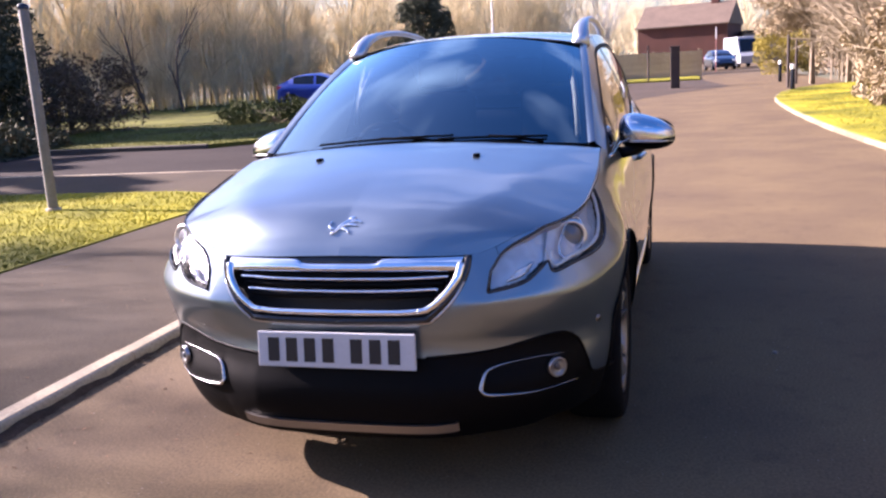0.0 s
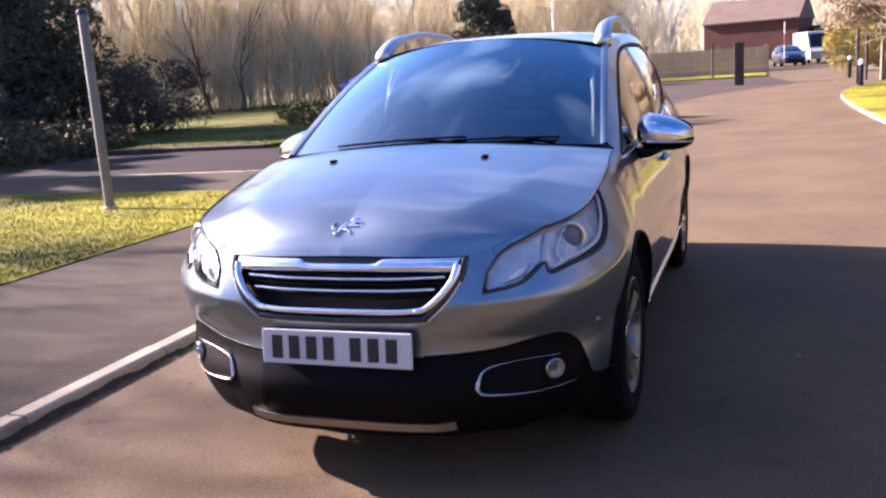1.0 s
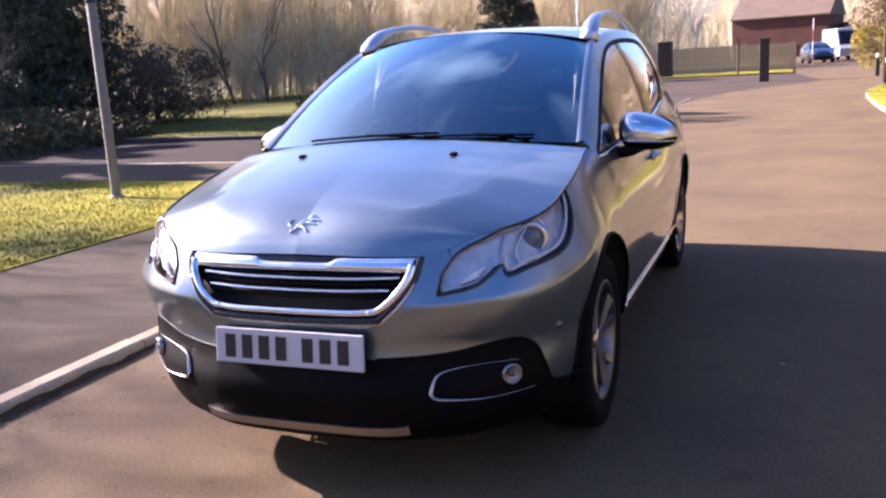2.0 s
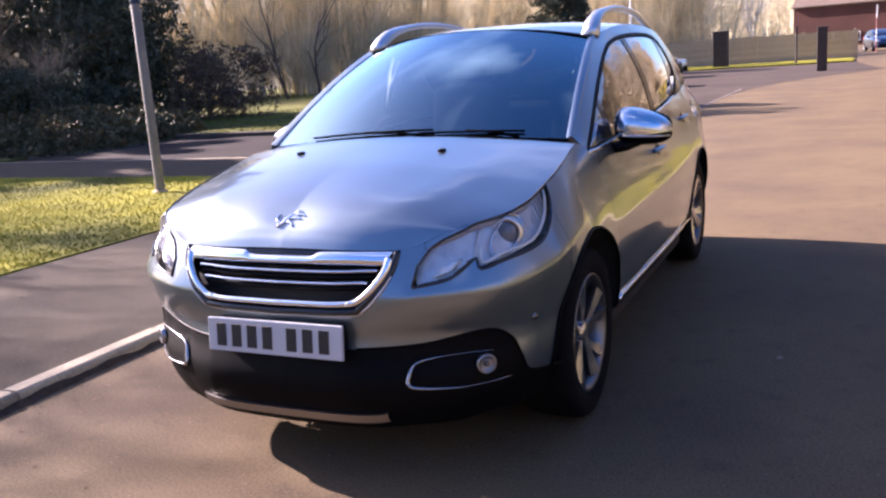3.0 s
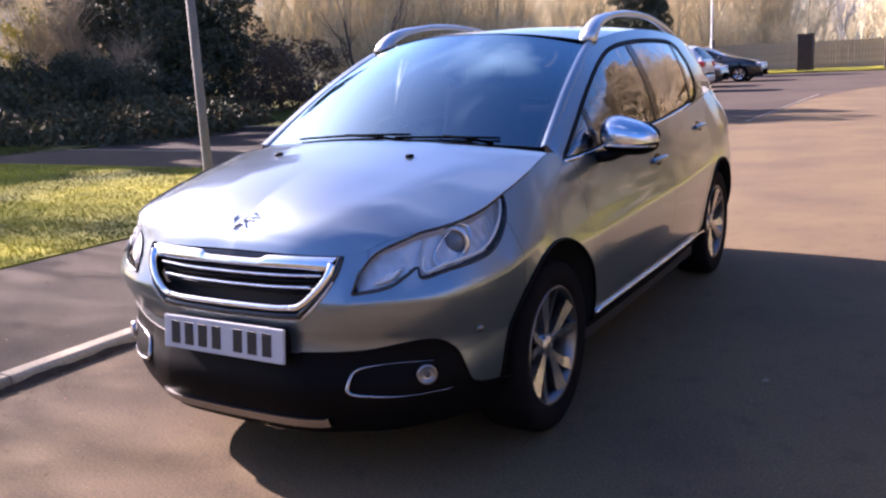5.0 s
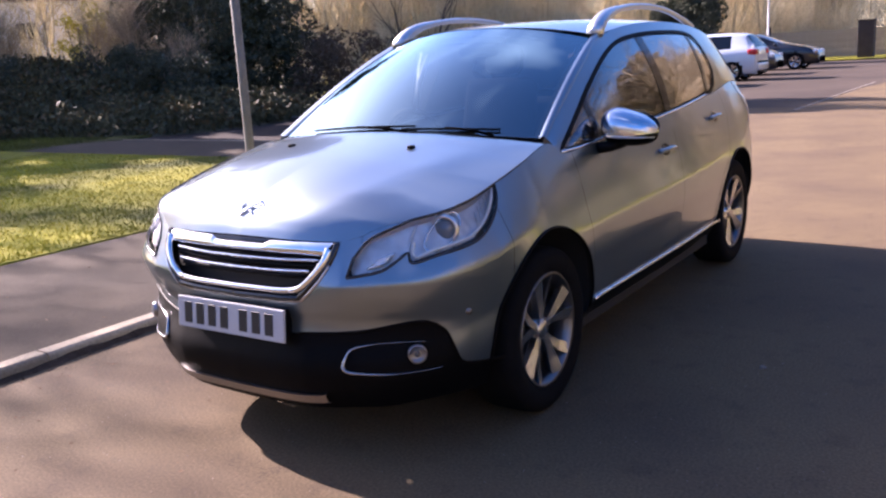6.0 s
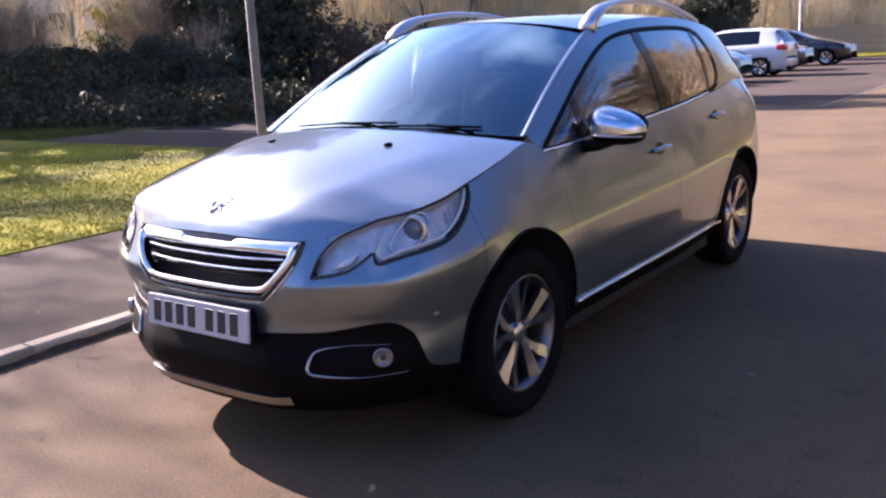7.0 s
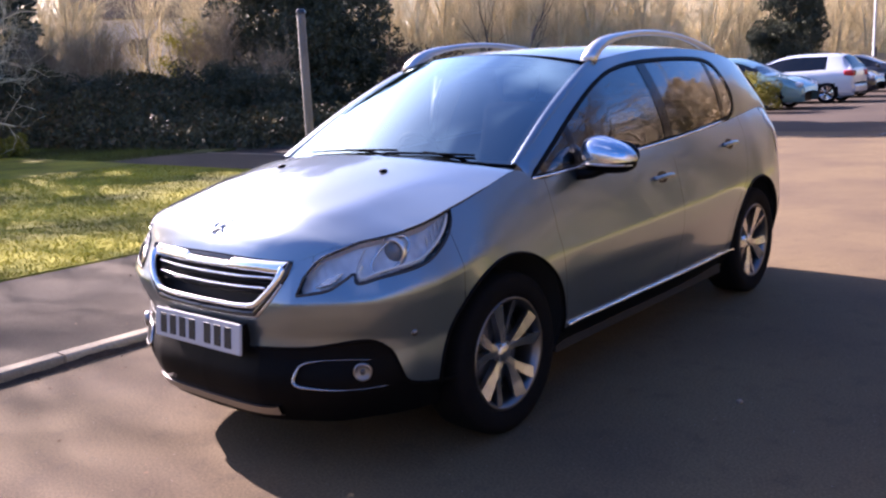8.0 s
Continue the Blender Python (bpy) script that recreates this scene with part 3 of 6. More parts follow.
def body_at(l, z, inward=0.0):
    """The place on the right-hand half of the body at the length l along the plan and the height z."""
    l, z = np.asarray(l, float), np.asarray(z, float)
    t = np.clip((z - Z_LOW(l)) / (Z_FORM(l) - Z_LOW(l)), 0, 1.12)
    side = np.interp(l, [l_of_y(0.9), l_of_y(1.3), l_of_y(2.9), l_of_y(3.3)], [0, 1, 1, 0])
    deep = IN_TOP(l) * np.clip((t - 0.42) / 0.58, 0, 2) ** 1.9 + (0.055 + 0.07 * side) * np.clip(1 - t / 0.34, 0, 1) ** 2
    deep = deep + side * (0.020 * np.exp(-((t - 0.30) / 0.14) ** 2) - 0.004 * np.exp(-((t - 0.60) / 0.05) ** 2))
    # a crease under the headlights: flat below it, leaning back above
    rise = np.interp(l, [0.40, 0.75, l_of_y(0.45), l_of_y(0.80)], [0.630, 0.645, 0.690, 0.76])
    lean = np.interp(l, [0.30, 0.46, l_of_y(0.48), l_of_y(0.82)], [0.0, 1.0, 1.0, 0.0])
    w = np.clip((z - rise) / np.maximum(Z_FORM(l) - rise, 0.02), 0, 1.12)
    w = np.sqrt(w * w + 0.003) - math.sqrt(0.003)
    deep = deep + lean * IN_TOP(l) * (w - np.clip((t - 0.42) / 0.58, 0, 2) ** 1.9)
    deep = deep + lean * 0.10 * np.clip(rise - z, 0, 0.2)
    nose = np.clip((l_of_y(0.34) - l) / 0.28, 0, 1)
    deep = deep + nose * np.interp(z, NOSE_IN[:, 0], NOSE_IN[:, 1])
    tuck = np.interp(l, [l_of_y(0.06), l_of_y(0.2), l_of_y(0.45), l_of_y(0.6)], [0, 1, 1, 0])
    deep = deep + 0.010 * tuck * np.interp(z, [0.20, 0.50, 0.56, 0.64], [0.8, 1, 0.6, 0])
    deep = deep - 0.022 * np.exp(-((l - TAIL_L) / 0.13) ** 2 - ((z - 0.93) / 0.09) ** 2) + inward
    x, y = np.interp(l, LEN, OUT[:, 0]), np.interp(l, LEN, OUT[:, 1])
    nx, ny = np.interp(l, LEN, NRM[:, 0]), np.interp(l, LEN, NRM[:, 1])
    return np.stack([np.maximum(x + nx * deep, 0) if np.ndim(l) else max(float(x + nx * deep), 0.0), y + ny * deep, z + 0 * l], -1)


def l_of_x(x, z):
    lo, hi = 0.0, l_of_y(0.83)
    for _ in range(30):
        m = (lo + hi) / 2
        lo, hi = (m, hi) if body_at(m, z)[0] < x else (lo, m)
    return lo


def outline_front(pts, n=0):
    p = np.array([(l_of_x(x, z) if x > 0 else -0.05, z) for x, z in pts])
    return curve_through(np.vstack([p, p[:1]]), n)[:-1] if n else p


def outline_side(pts, n=0):
    p = np.array([(l_of_y(y), z) for y, z in pts])
    return curve_through(np.vstack([p, p[:1]]), n)[:-1] if n else p


def ring_side(y, z, r, n=64):
    c = l_of_y(y)
    return np.array([(c + r * math.cos(w), z + r * math.sin(w)) for w in np.linspace(0, 2 * math.pi, n, endpoint=False)])


def to_outline(p, poly):
    """Nearest places on a closed outline, distances, and whether each point lies inside."""
    best, near, inside = np.full(len(p), 9.0), p.copy(), np.zeros(len(p), bool)
    for a, b in zip(poly, np.roll(poly, -1, 0)):
        d = b - a
        t = np.clip(((p - a) @ d) / max(d @ d, 1e-9), 0, 1)
        q = a + t[:, None] * d
        dist = np.linalg.norm(p - q, axis=1)
        m = dist < best
        best[m], near[m] = dist[m], q[m]
        cross = (a[1] > p[:, 1]) != (b[1] > p[:, 1])
        inside ^= cross & (p[:, 0] < a[0] + (p[:, 1] - a[1]) * d[0] / (d[1] if abs(d[1]) > 1e-9 else 1e-9))
    return near, best, inside


def split_surface(u, v, place, regions, gap=0.0014, cell=0.0098):
    """Cuts a grid of (u, v) into the named regions with clean shared edges and a shut line between them."""
    nu, nv = u.shape
    p = np.stack([u.ravel(), v.ravel()], 1)
    for _, poly in regions:
        near, dist, _ = to_outline(p, poly)
        m = dist < 0.52 * cell
        p[m] = near[m]
    faces = np.array(grid_faces(nu, nv))
    mid = p[faces].mean(1)
    a_, b_ = p[faces[:, 2]] - p[faces[:, 0]], p[faces[:, 3]] - p[faces[:, 1]]
    whole = np.abs(a_[:, 0] * b_[:, 1] - a_[:, 1] * b_[:, 0]) > 1e-6
    faces, mid = faces[whole], mid[whole]
    label = np.full(len(faces), -1)
    for k, (_, poly) in reversed(list(enumerate(regions))):
        label[to_outline(mid, poly)[2]] = k
    made = {}
    for k in range(-1, len(regions)):
        f = faces[label == k]
        if not len(f):
            continue
        others = np.zeros(len(p), bool)
        others[faces[label != k].ravel()] = True
        used = np.unique(f)
        back = np.full(len(p), -1)
        back[used] = np.arange(len(used))
        total, count = np.zeros_like(p), np.zeros(len(p))
        for c in range(4):
            np.add.at(total, f[:, c], mid[label == k])
            np.add.at(count, f[:, c], 1)
        q = p.copy()
        edge = others & (count > 0)
        way = total[edge] / count[edge][:, None] - p[edge]
        q[edge] += gap * way / np.maximum(np.linalg.norm(way, axis=1), 1e-6)[:, None]
        made["rest" if k < 0 else regions[k][0]] = (place(q[used, 0], q[used, 1]), [tuple(x) for x in back[f]])
    return made


NL, NZ = 600, 62
gl_, gt_ = np.meshgrid(np.linspace(0, LEN[-1], NL), np.linspace(0, 1, NZ), indexing="ij")
gz_ = Z_LOW(gl_) + gt_ * (Z_TOP(gl_) - Z_LOW(gl_))
FRONT_WHEEL, REAR_WHEEL, WHEEL_Z = 0.83, 3.368, 0.316
LIGHT_IN = outline_front([(0.470, 0.666), (0.570, 0.685), (0.615, 0.718), (0.636, 0.737), (0.655, 0.706), (0.712, 0.722)])
LIGHT_OUT = outline_side([(0.392, 0.748), (0.498, 0.801), (0.562, 0.855), (0.587, 0.900)])
LIGHT_TOP = np.vstack([outline_side([(0.585, 0.97), (0.48, 0.93)]), outline_front([(0.62, 0.835), (0.52, 0.785), (0.475, 0.725)])])
LIGHT_LOW = np.vstack([LIGHT_IN, LIGHT_OUT])
GRILLE_EDGE = [(-0.05, 0.80), (0.42, 0.80), (0.412, 0.74), (0.385, 0.68), (0.30, 0.595), (0.26, 0.583), (-0.05, 0.578)]
REGIONS = [
    ("front_arch", ring_side(FRONT_WHEEL - 0.005, WHEEL_Z + 0.009, 0.382)), ("rear_arch", ring_side(REAR_WHEEL - 0.015, WHEEL_Z + 0.012, 0.38)),
    ("grille_opening", outline_front(GRILLE_EDGE)), ("headlight_lens", np.vstack([LIGHT_LOW, LIGHT_TOP])),
    ("lower_bumper", np.vstack([curve_through(outline_front([(-0.05, 0.464), (0.30, 0.466), (0.46, 0.474), (0.56, 0.491), (0.64, 0.506), (0.682, 0.500), (0.716, 0.463), (0.735, 0.405), (0.748, 0.345), (0.785, 0.318), (0.812, 0.31)]), 120), outline_front([(0.812, 0.15), (-0.05, 0.15)])])),
    ("front_bumper", np.vstack([outline_front([(-0.05, 0.9), (0.45, 0.9), (0.5, 0.76), (0.6, 0.76)]), outline_side([(0.545, 0.86), (0.545, 0.1)]), outline_front([(-0.05, 0.1)])])),
    ("sill_cover", outline_side([(0.95, 0.10), (0.95, 0.30), (1.25, 0.315), (3.05, 0.315), (3.25, 0.30), (3.25, 0.10)])),
    ("front_door", outline_side([(1.24, 0.30), (1.20, 0.5), (1.17, 0.75), (1.19, 1.3), (2.30, 1.3), (2.29, 0.6), (2.26, 0.40), (2.22, 0.30)])),
    ("rear_door", outline_side([(2.22, 0.30), (2.26, 0.40), (2.29, 0.6), (2.30, 1.3), (3.33, 1.3), (3.30, 0.95), (3.17, 0.72), (3.0, 0.60), (2.93, 0.45), (2.9, 0.30)])),
    ("tail_light", outline_side([(3.80, 0.80), (3.80, 0.98), (3.72, 1.2), (4.05, 1.2), (4.10, 0.85), (3.95, 0.78)])),
    ("rear_bumper", outline_side([(3.78, 0.1), (3.78, 0.52), (4.20, 0.56), (4.20, 0.1)])),
]
PANELS = split_surface(gl_, gz_, body_at, REGIONS)
for key, keep in (("front_wing", lambda y: y < 1.8), ("rear_quarter", lambda y: y >= 1.8)):
    v, f = PANELS["rest"]
    f = np.array([q for q in f if keep(v[q[0]][1])])
    used = np.unique(f)
    PANELS[key] = (v[used], [tuple(q) for q in np.searchsorted(used, f)])
car = thing("car", "grey metallic compact crossover car parked beside the kerb", "car")
LOOK = {"front_wing": ("front_wing", PAINT, ""), "rear_quarter": ("rear_quarter", PAINT, ""), "headlight_lens": ("headlight_lens", LENS, "clear plastic headlight cover"), "front_bumper": ("front_bumper", PAINT, ""), "lower_bumper": ("lower_bumper", BLACK, "black plastic lower bumper"),
        "sill_cover": ("sill_cover", BLACK, "black plastic sill"), "front_door": ("front_door", PAINT, ""), "rear_door": ("rear_door", PAINT, ""),
        "tail_light": ("tail_light", TAIL_LENS, "tail light cluster, pale for the sun's glint"), "rear_bumper": ("rear_bumper", BLACK, "black rear bumper")}
PANELS["tail_light"] = (PANELS["tail_light"][0] + np.array((0.003, 0.001, 0.0)), PANELS["tail_light"][1])
panel = {}
for key, (name, mat, text) in LOOK.items():
    for sgn in (1, -1):
        if key in PANELS:
            shape = PANELS[key] if sgn > 0 else mirrored(PANELS[key])
            panel[key, sgn] = part(name, shape, mat, car, text, smooth=True)
            if key == "headlight_lens":
                panel[key, sgn].visible_shadow = False

# dark inner shell behind the shut lines
inner = split_surface(gl_[::4, ::3], gz_[::4, ::3], lambda l, z: body_at(l, z, 0.022), [REGIONS[0], REGIONS[1], REGIONS[2], REGIONS[3]], cell=0.045)["rest"]
part("inner_shell", join([inner, mirrored(inner)]), DARK, car)
under = bmesh.new()
box(-0.60, 0.60, 0.45, 3.95, 0.22, 0.30, bm=under)
box(-0.55, 0.55, 0.24, 1.25, 0.25, 0.74, bm=under)
box(-0.76, 0.76, 1.23, 2.95, 0.20, 0.42, bm=under)
box(-0.60, 0.60, 3.0, 3.95, 0.30, 0.70, bm=under)
part("underbody", under, DARK, car)
for wy in (FRONT_WHEEL, REAR_WHEEL):
    for sgn in (1, -1):
        r = 0.389 if wy < 2 else 0.387
        arc = [(math.cos(w) * r + wy - 0.008, math.sin(w) * r + WHEEL_Z + 0.01) for w in np.linspace(-0.24, math.pi + 0.24, 28)]
        v = [body_at(l_of_y(y), max(z, 0.22), 0.003) * (sgn, 1, 1) for y, z in arc] + [(sgn * 0.56, y, z) for y, z in arc] + [(sgn * 0.56, wy, WHEEL_Z)]
        n = len(arc)
        f = [(i, i + 1, n + i + 1, n + i) for i in range(n - 1)] + [(n + i, n + i + 1, 2 * n) for i in range(n - 1)]
        part("wheel_arch_liner", (v, f), DARK, car, smooth=True)
        lip = [body_at(l_of_y(y), z, -0.002) * (sgn, 1, 1) for y, z in [(wy - 0.008 + math.cos(w) * (r - 0.007), WHEEL_Z + 0.01 + math.sin(w) * (r - 0.007)) for w in np.linspace(-0.05, math.pi + 0.05, 40)]]
        part("wheel_arch_trim", tube(lip, 0.006, 6), BLACK, car, "black wheel arch edge", smooth=True)

# ---- bonnet, roof and glass ----
L_HOOD = [l_of_x(0.43, 0.77), l_of_y(1.03)]


def top_edge(l, inward=0.0):
    return body_at(l, Z_TOP(l), inward)


CORNER = top_edge(np.array(L_HOOD[1]))


def cowl(q):
    """The rear edge of the bonnet; q from -1 to 1 across."""
    q = np.asarray(q, float)
    return np.stack([q * CORNER[0], 0.90 + (CORNER[1] - 0.90) * np.abs(q) ** 2.2, 1.052 - (1.052 - CORNER[2]) * q ** 2], -1)


def bonnet_at(q, r, lift=0.0):
    q, r = np.asarray(q, float), np.asarray(r, float)
    a = np.abs(q)
    edge = top_edge(L_HOOD[0] + (L_HOOD[1] - L_HOOD[0]) * r)
    nose = top_edge(a * L_HOOD[0])
    rear = cowl(a)
    c0, c1 = top_edge(np.array(L_HOOD[0])), top_edge(np.array(L_HOOD[1]))
    mid0, mid1 = top_edge(np.array(0.0)), cowl(np.array(0.0))
    across = np.stack([edge[..., 0] * a, mid0[1] + (mid1[1] - mid0[1]) * r + (edge[..., 1] - (mid0[1] + (mid1[1] - mid0[1]) * r)) * a, mid0[2] + (mid1[2] - mid0[2]) * r + (edge[..., 2] - (mid0[2] + (mid1[2] - mid0[2]) * r)) * a], -1)
    row0 = np.stack([c0[0] * a, mid0[1] + (c0[1] - mid0[1]) * a, mid0[2] + (c0[2] - mid0[2]) * a], -1)
    row1 = np.stack([c1[0] * a, mid1[1] + (c1[1] - mid1[1]) * a, mid1[2] + (c1[2] - mid1[2]) * a], -1)
    p = across + (nose - row0) * (1 - r)[..., None] + (rear - row1) * r[..., None]
    crown = eased(r, [0, 0.03, 0.09, 0.25, 0.5, 0.75, 1.0], [0, 0.030, 0.061, 0.080, 0.068, 0.036, 0.0])
    fade = np.clip(r * 3.2, 0, 1) * np.clip((1 - r) * 2.2, 0, 1)
    crease = 0.0075 * np.exp(-((a - 0.58 - 0.16 * r) / 0.13) ** 2) * fade * fade * (3 - 2 * fade)
    dish = -0.0065 * np.exp(-((a / 0.17) ** 2 + ((r - 0.095) / 0.062) ** 2))
    p[..., 2] += crown * (1 - a ** 2.4) + crease + dish + lift
    p[..., 0] *= np.where(q < 0, -1, 1)
    return p


q_, r_ = np.meshgrid(np.linspace(-0.9965, 0.9965, 121), np.linspace(0.004, 0.996, 101) ** 1.15, indexing="ij")
part("bonnet", (bonnet_at(q_, r_).reshape(-1, 3), grid_faces(121, 101)), PAINT, car, smooth=True)
for sgn in (1, -1):
    seam = [(top_edge(np.array(l_of_y(y)), -0.004) + (0, 0, 0.003)) * (sgn, 1, 1) for y in np.linspace(0.36, 0.86, 30)]
    part("bonnet_seal", tube(seam, [0.0034 * min(1.0, (29.5 - k) / 6) for k in range(30)], 6), DARK, car, "dark seam beside the bonnet", smooth=True)

RAIL = curve_through([(0.705, 1.05, 1.00), (0.672, 1.3, 1.135), (0.632, 1.6, 1.285), (0.592, 1.87, 1.396), (0.578, 2.3, 1.450), (0.572, 2.8, 1.457), (0.560, 3.3, 1.426), (0.55, 3.65, 1.36), (0.56, 3.85, 1.24), (0.60, 3.93, 1.12)], 200)


def rail_at(y):
    return np.stack([np.interp(y, RAIL[:, 1], RAIL[:, 0]), y, np.interp(y, RAIL[:, 1], RAIL[:, 2])], -1)


def cabin_at(y, t):
    """The cabin's flank between the belt line (t 0) and the roof rail (t 1)."""
    y, t = np.asarray(y, float), np.asarray(t, float)
    low, high = top_edge(np.interp(y, OUT[:800, 1], LEN[:800]), 0.004), rail_at(y)
    low[..., 1] = y
    p = low + (high - low) * t[..., None]
    p[..., 0] += 0.030 * np.sin(np.pi * t) * np.clip((high[..., 2] - low[..., 2]) / 0.4, 0, 1)
    return p


yy, tt = np.meshgrid(np.linspace(1.07, 3.90, 200), np.linspace(0, 1, 40), indexing="ij")
zz = cabin_at(yy, tt)[..., 2]


def cabin_yz(y, z):
    low = top_edge(np.interp(y, OUT[:800, 1], LEN[:800]))[..., 2]
    high = rail_at(y)[..., 2]
    return cabin_at(y, np.clip((z - low) / np.maximum(high - low, 1e-3), -0.1, 1.1))


DLO = curve_through([(1.105, 0.958), (1.30, 1.065), (1.55, 1.200), (1.80, 1.310), (2.05, 1.373), (2.4, 1.399), (2.85, 1.401), (3.08, 1.384), (3.19, 1.338), (3.27, 1.22), (3.285, 1.13), (3.22, 1.070), (3.0, 1.048), (2.5, 1.018), (1.8, 0.984), (1.3, 0.962), (1.105, 0.958)], 120)[:-1]
B_POST = np.array([(2.30, 0.9), (2.21, 1.5), (2.30, 1.5), (2.39, 0.9)])
C_POST = np.array([(3.10, 0.9), (3.0, 1.5), (3.045, 1.5), (3.15, 0.9)])
A_POST = np.array([(1.43, 0.9), (1.39, 1.5), (1.425, 1.5), (1.475, 0.9)])


def grown(poly, by):
    c = np.roll(poly, -1, 0) - np.roll(poly, 1, 0)
    nrm = np.stack([-c[:, 1], c[:, 0]], 1) / np.linalg.norm(c, axis=1)[:, None]
    return poly + nrm * by


frame_outline = grown(DLO, 0.010)
cuts = split_surface(yy, zz, cabin_yz, [("outside", frame_outline)], gap=0.0, cell=0.014)
glass_cut = split_surface(yy, zz, lambda y, z: cabin_yz(y, z) - np.array((0.006, 0, 0)), [("glass", DLO)], gap=0.0, cell=0.014)["glass"]
posts = split_surface(yy, zz, lambda y, z: cabin_yz(y, z) - np.array((0.003, 0, 0)), [("a", A_POST), ("b", B_POST), ("c", C_POST), ("in", DLO)], gap=0.0, cell=0.014)
inner_ring, outer_ring = grown(DLO, -0.008), grown(DLO, 0.010)
ring = np.stack([inner_ring, outer_ring], 1).reshape(-1, 2)
n_ring = len(DLO)
band = (cabin_yz(ring[:, 0], ring[:, 1]) + np.array((0.0012, 0, 0.0004)), [(2 * i, 2 * ((i + 1) % n_ring), 2 * ((i + 1) % n_ring) + 1, 2 * i + 1) for i in range(n_ring)])
for sgn in (1, -1):
    turn_over = (lambda s: s) if sgn > 0 else mirrored
    part("cabin_side", turn_over(cuts["rest"]), PAINT, car, smooth=True)
    part("window_seal", turn_over(band), BLACK, car, "black window seal", smooth=True)
    pane = part("side_window", turn_over(glass_cut), WINDOW, car, "tinted side glass", smooth=True)
    pane.visible_shadow = False
    for k in "abc":
        inside = posts[k]
        part("window_post", turn_over(inside), GLOSS_BLACK, car, smooth=True)
    strip = [cabin_yz(np.array(y), np.array(z - 0.004)) * (sgn, 1, 1) + np.array((sgn * 0.004, 0, 0)) for y, z in DLO[np.r_[np.arange(69, 119), 0]]]
    part("chrome_window_strip", tube(strip, 0.006, 6), CHROME, car, "chrome strip under the windows", smooth=True)

# windscreen
wq, wr = np.meshgrid(np.linspace(-1, 1, 49), np.linspace(0, 1, 25), indexing="ij")


def screen_at(q, r, lift=0.0):
    q, r = np.asarray(q, float), np.asarray(r, float)
    a = np.abs(q)
    low = np.stack([a * 0.672, 0.935 + 0.135 * a ** 2.2, 1.045 - 0.035 * a ** 2], -1)
    high = np.stack([a * 0.560, 1.70 + 0.135 * a ** 2.2, 1.462 - 0.062 * a ** 2.2], -1)
    p = low + (high - low) * r[..., None]
    p[..., 2] += 0.028 * np.sin(np.pi * r) + lift
    p[..., 0] *= np.where(q < 0, -1, 1)
    return p


pane = part("windscreen", (screen_at(wq, wr).reshape(-1, 3), grid_faces(49, 25)), SCREEN, car, "tinted windscreen", smooth=True)
pane.visible_shadow = False
rim_q = np.concatenate([np.linspace(-0.985, 0.985, 30), np.full(14, 0.985), np.linspace(0.985, -0.985, 30), np.full(14, -0.985)])
rim_r = np.concatenate([np.full(30, 0.985), np.linspace(0.985, 0.015, 14), np.full(30, 0.015), np.linspace(0.015, 0.985, 14)])
part("screen_border", tube(list(screen_at(rim_q, rim_r, -0.021)), 0.020, 4, closed=True), BLACK, car, "black glass border")
# A-pillars: from the screen's edge to the flank
for sgn in (1, -1):
    rr = np.linspace(0, 1, 30)
    inner_edge = screen_at(np.full(30, 1.0), rr)
    outer = rail_at(np.linspace(1.07, 1.87, 30))
    mid_e = (inner_edge + outer) / 2 + np.array((0.012, -0.012, 0.010))
    v = np.stack([inner_edge + np.array((0.0, 0.0, 0.003)), mid_e, outer], 1).reshape(-1, 3)
    part("a_pillar", (v, grid_faces(30, 3)) if sgn > 0 else mirrored((v, grid_faces(30, 3))), PAINT, car, smooth=True)
# roof
uq, ur = np.meshgrid(np.linspace(-1, 1, 41), np.linspace(0, 1, 41), indexing="ij")


def roof_at(q, r):
    a = np.abs(q)
    front = screen_at(a, np.ones_like(a), 0.002)
    y = 1.87 + (3.72 - 1.87) * r
    edge = rail_at(y)
    zc = eased(r, [0, 0.12, 0.3, 0.55, 0.8, 1.0], [1.464, 1.484, 1.496, 1.495, 1.472, 1.432])
    w = a ** 2.6
    x = np.where(a > 0.001, edge[..., 0] * a, 0)
    y2 = y - (1 - a ** 2.2) * (0.17 * (1 - r) - 0.10 * r)
    z = zc * (1 - w) + edge[..., 2] * w
    p = np.stack([x, y2, z], -1)
    blend = np.clip(1 - r * 8, 0, 1)[..., None]
    p = p * (1 - blend) + np.stack([front[..., 0] * (1 - 0) + a * 0.03, front[..., 1], front[..., 2] - 0.0], -1) * blend
    p[..., 0] *= np.where(q < 0, -1, 1)
    return p


part("roof", (roof_at(uq, ur).reshape(-1, 3), grid_faces(41, 41)), PAINT, car, smooth=True)
# tailgate: from the roof's rear edge down to the body
tq, tr = np.meshgrid(np.linspace(-1, 1, 41), np.linspace(0, 1, 21), indexing="ij")
roof_end = roof_at(tq, np.ones_like(tq))
a = np.abs(tq)
low_l = LEN[-1] - a * (LEN[-1] - l_of_y(3.88))
low_e = top_edge(low_l)
low_e[..., 0] *= np.where(tq < 0, -1, 1)
gate = roof_end + (low_e - roof_end) * tr[..., None]
gate[..., 1] += 0.05 * np.sin(np.pi * tr)
gf = np.array(grid_faces(41, 21))
gm = gate.reshape(-1, 3)[gf].mean(1)
is_glass = (np.abs(gm[:, 0]) < 0.50) & (gm[:, 2] > 1.12) & (gm[:, 2] < 1.38)
tail = part("tailgate", (gate.reshape(-1, 3), gf[~is_glass]), PAINT, car, smooth=True)
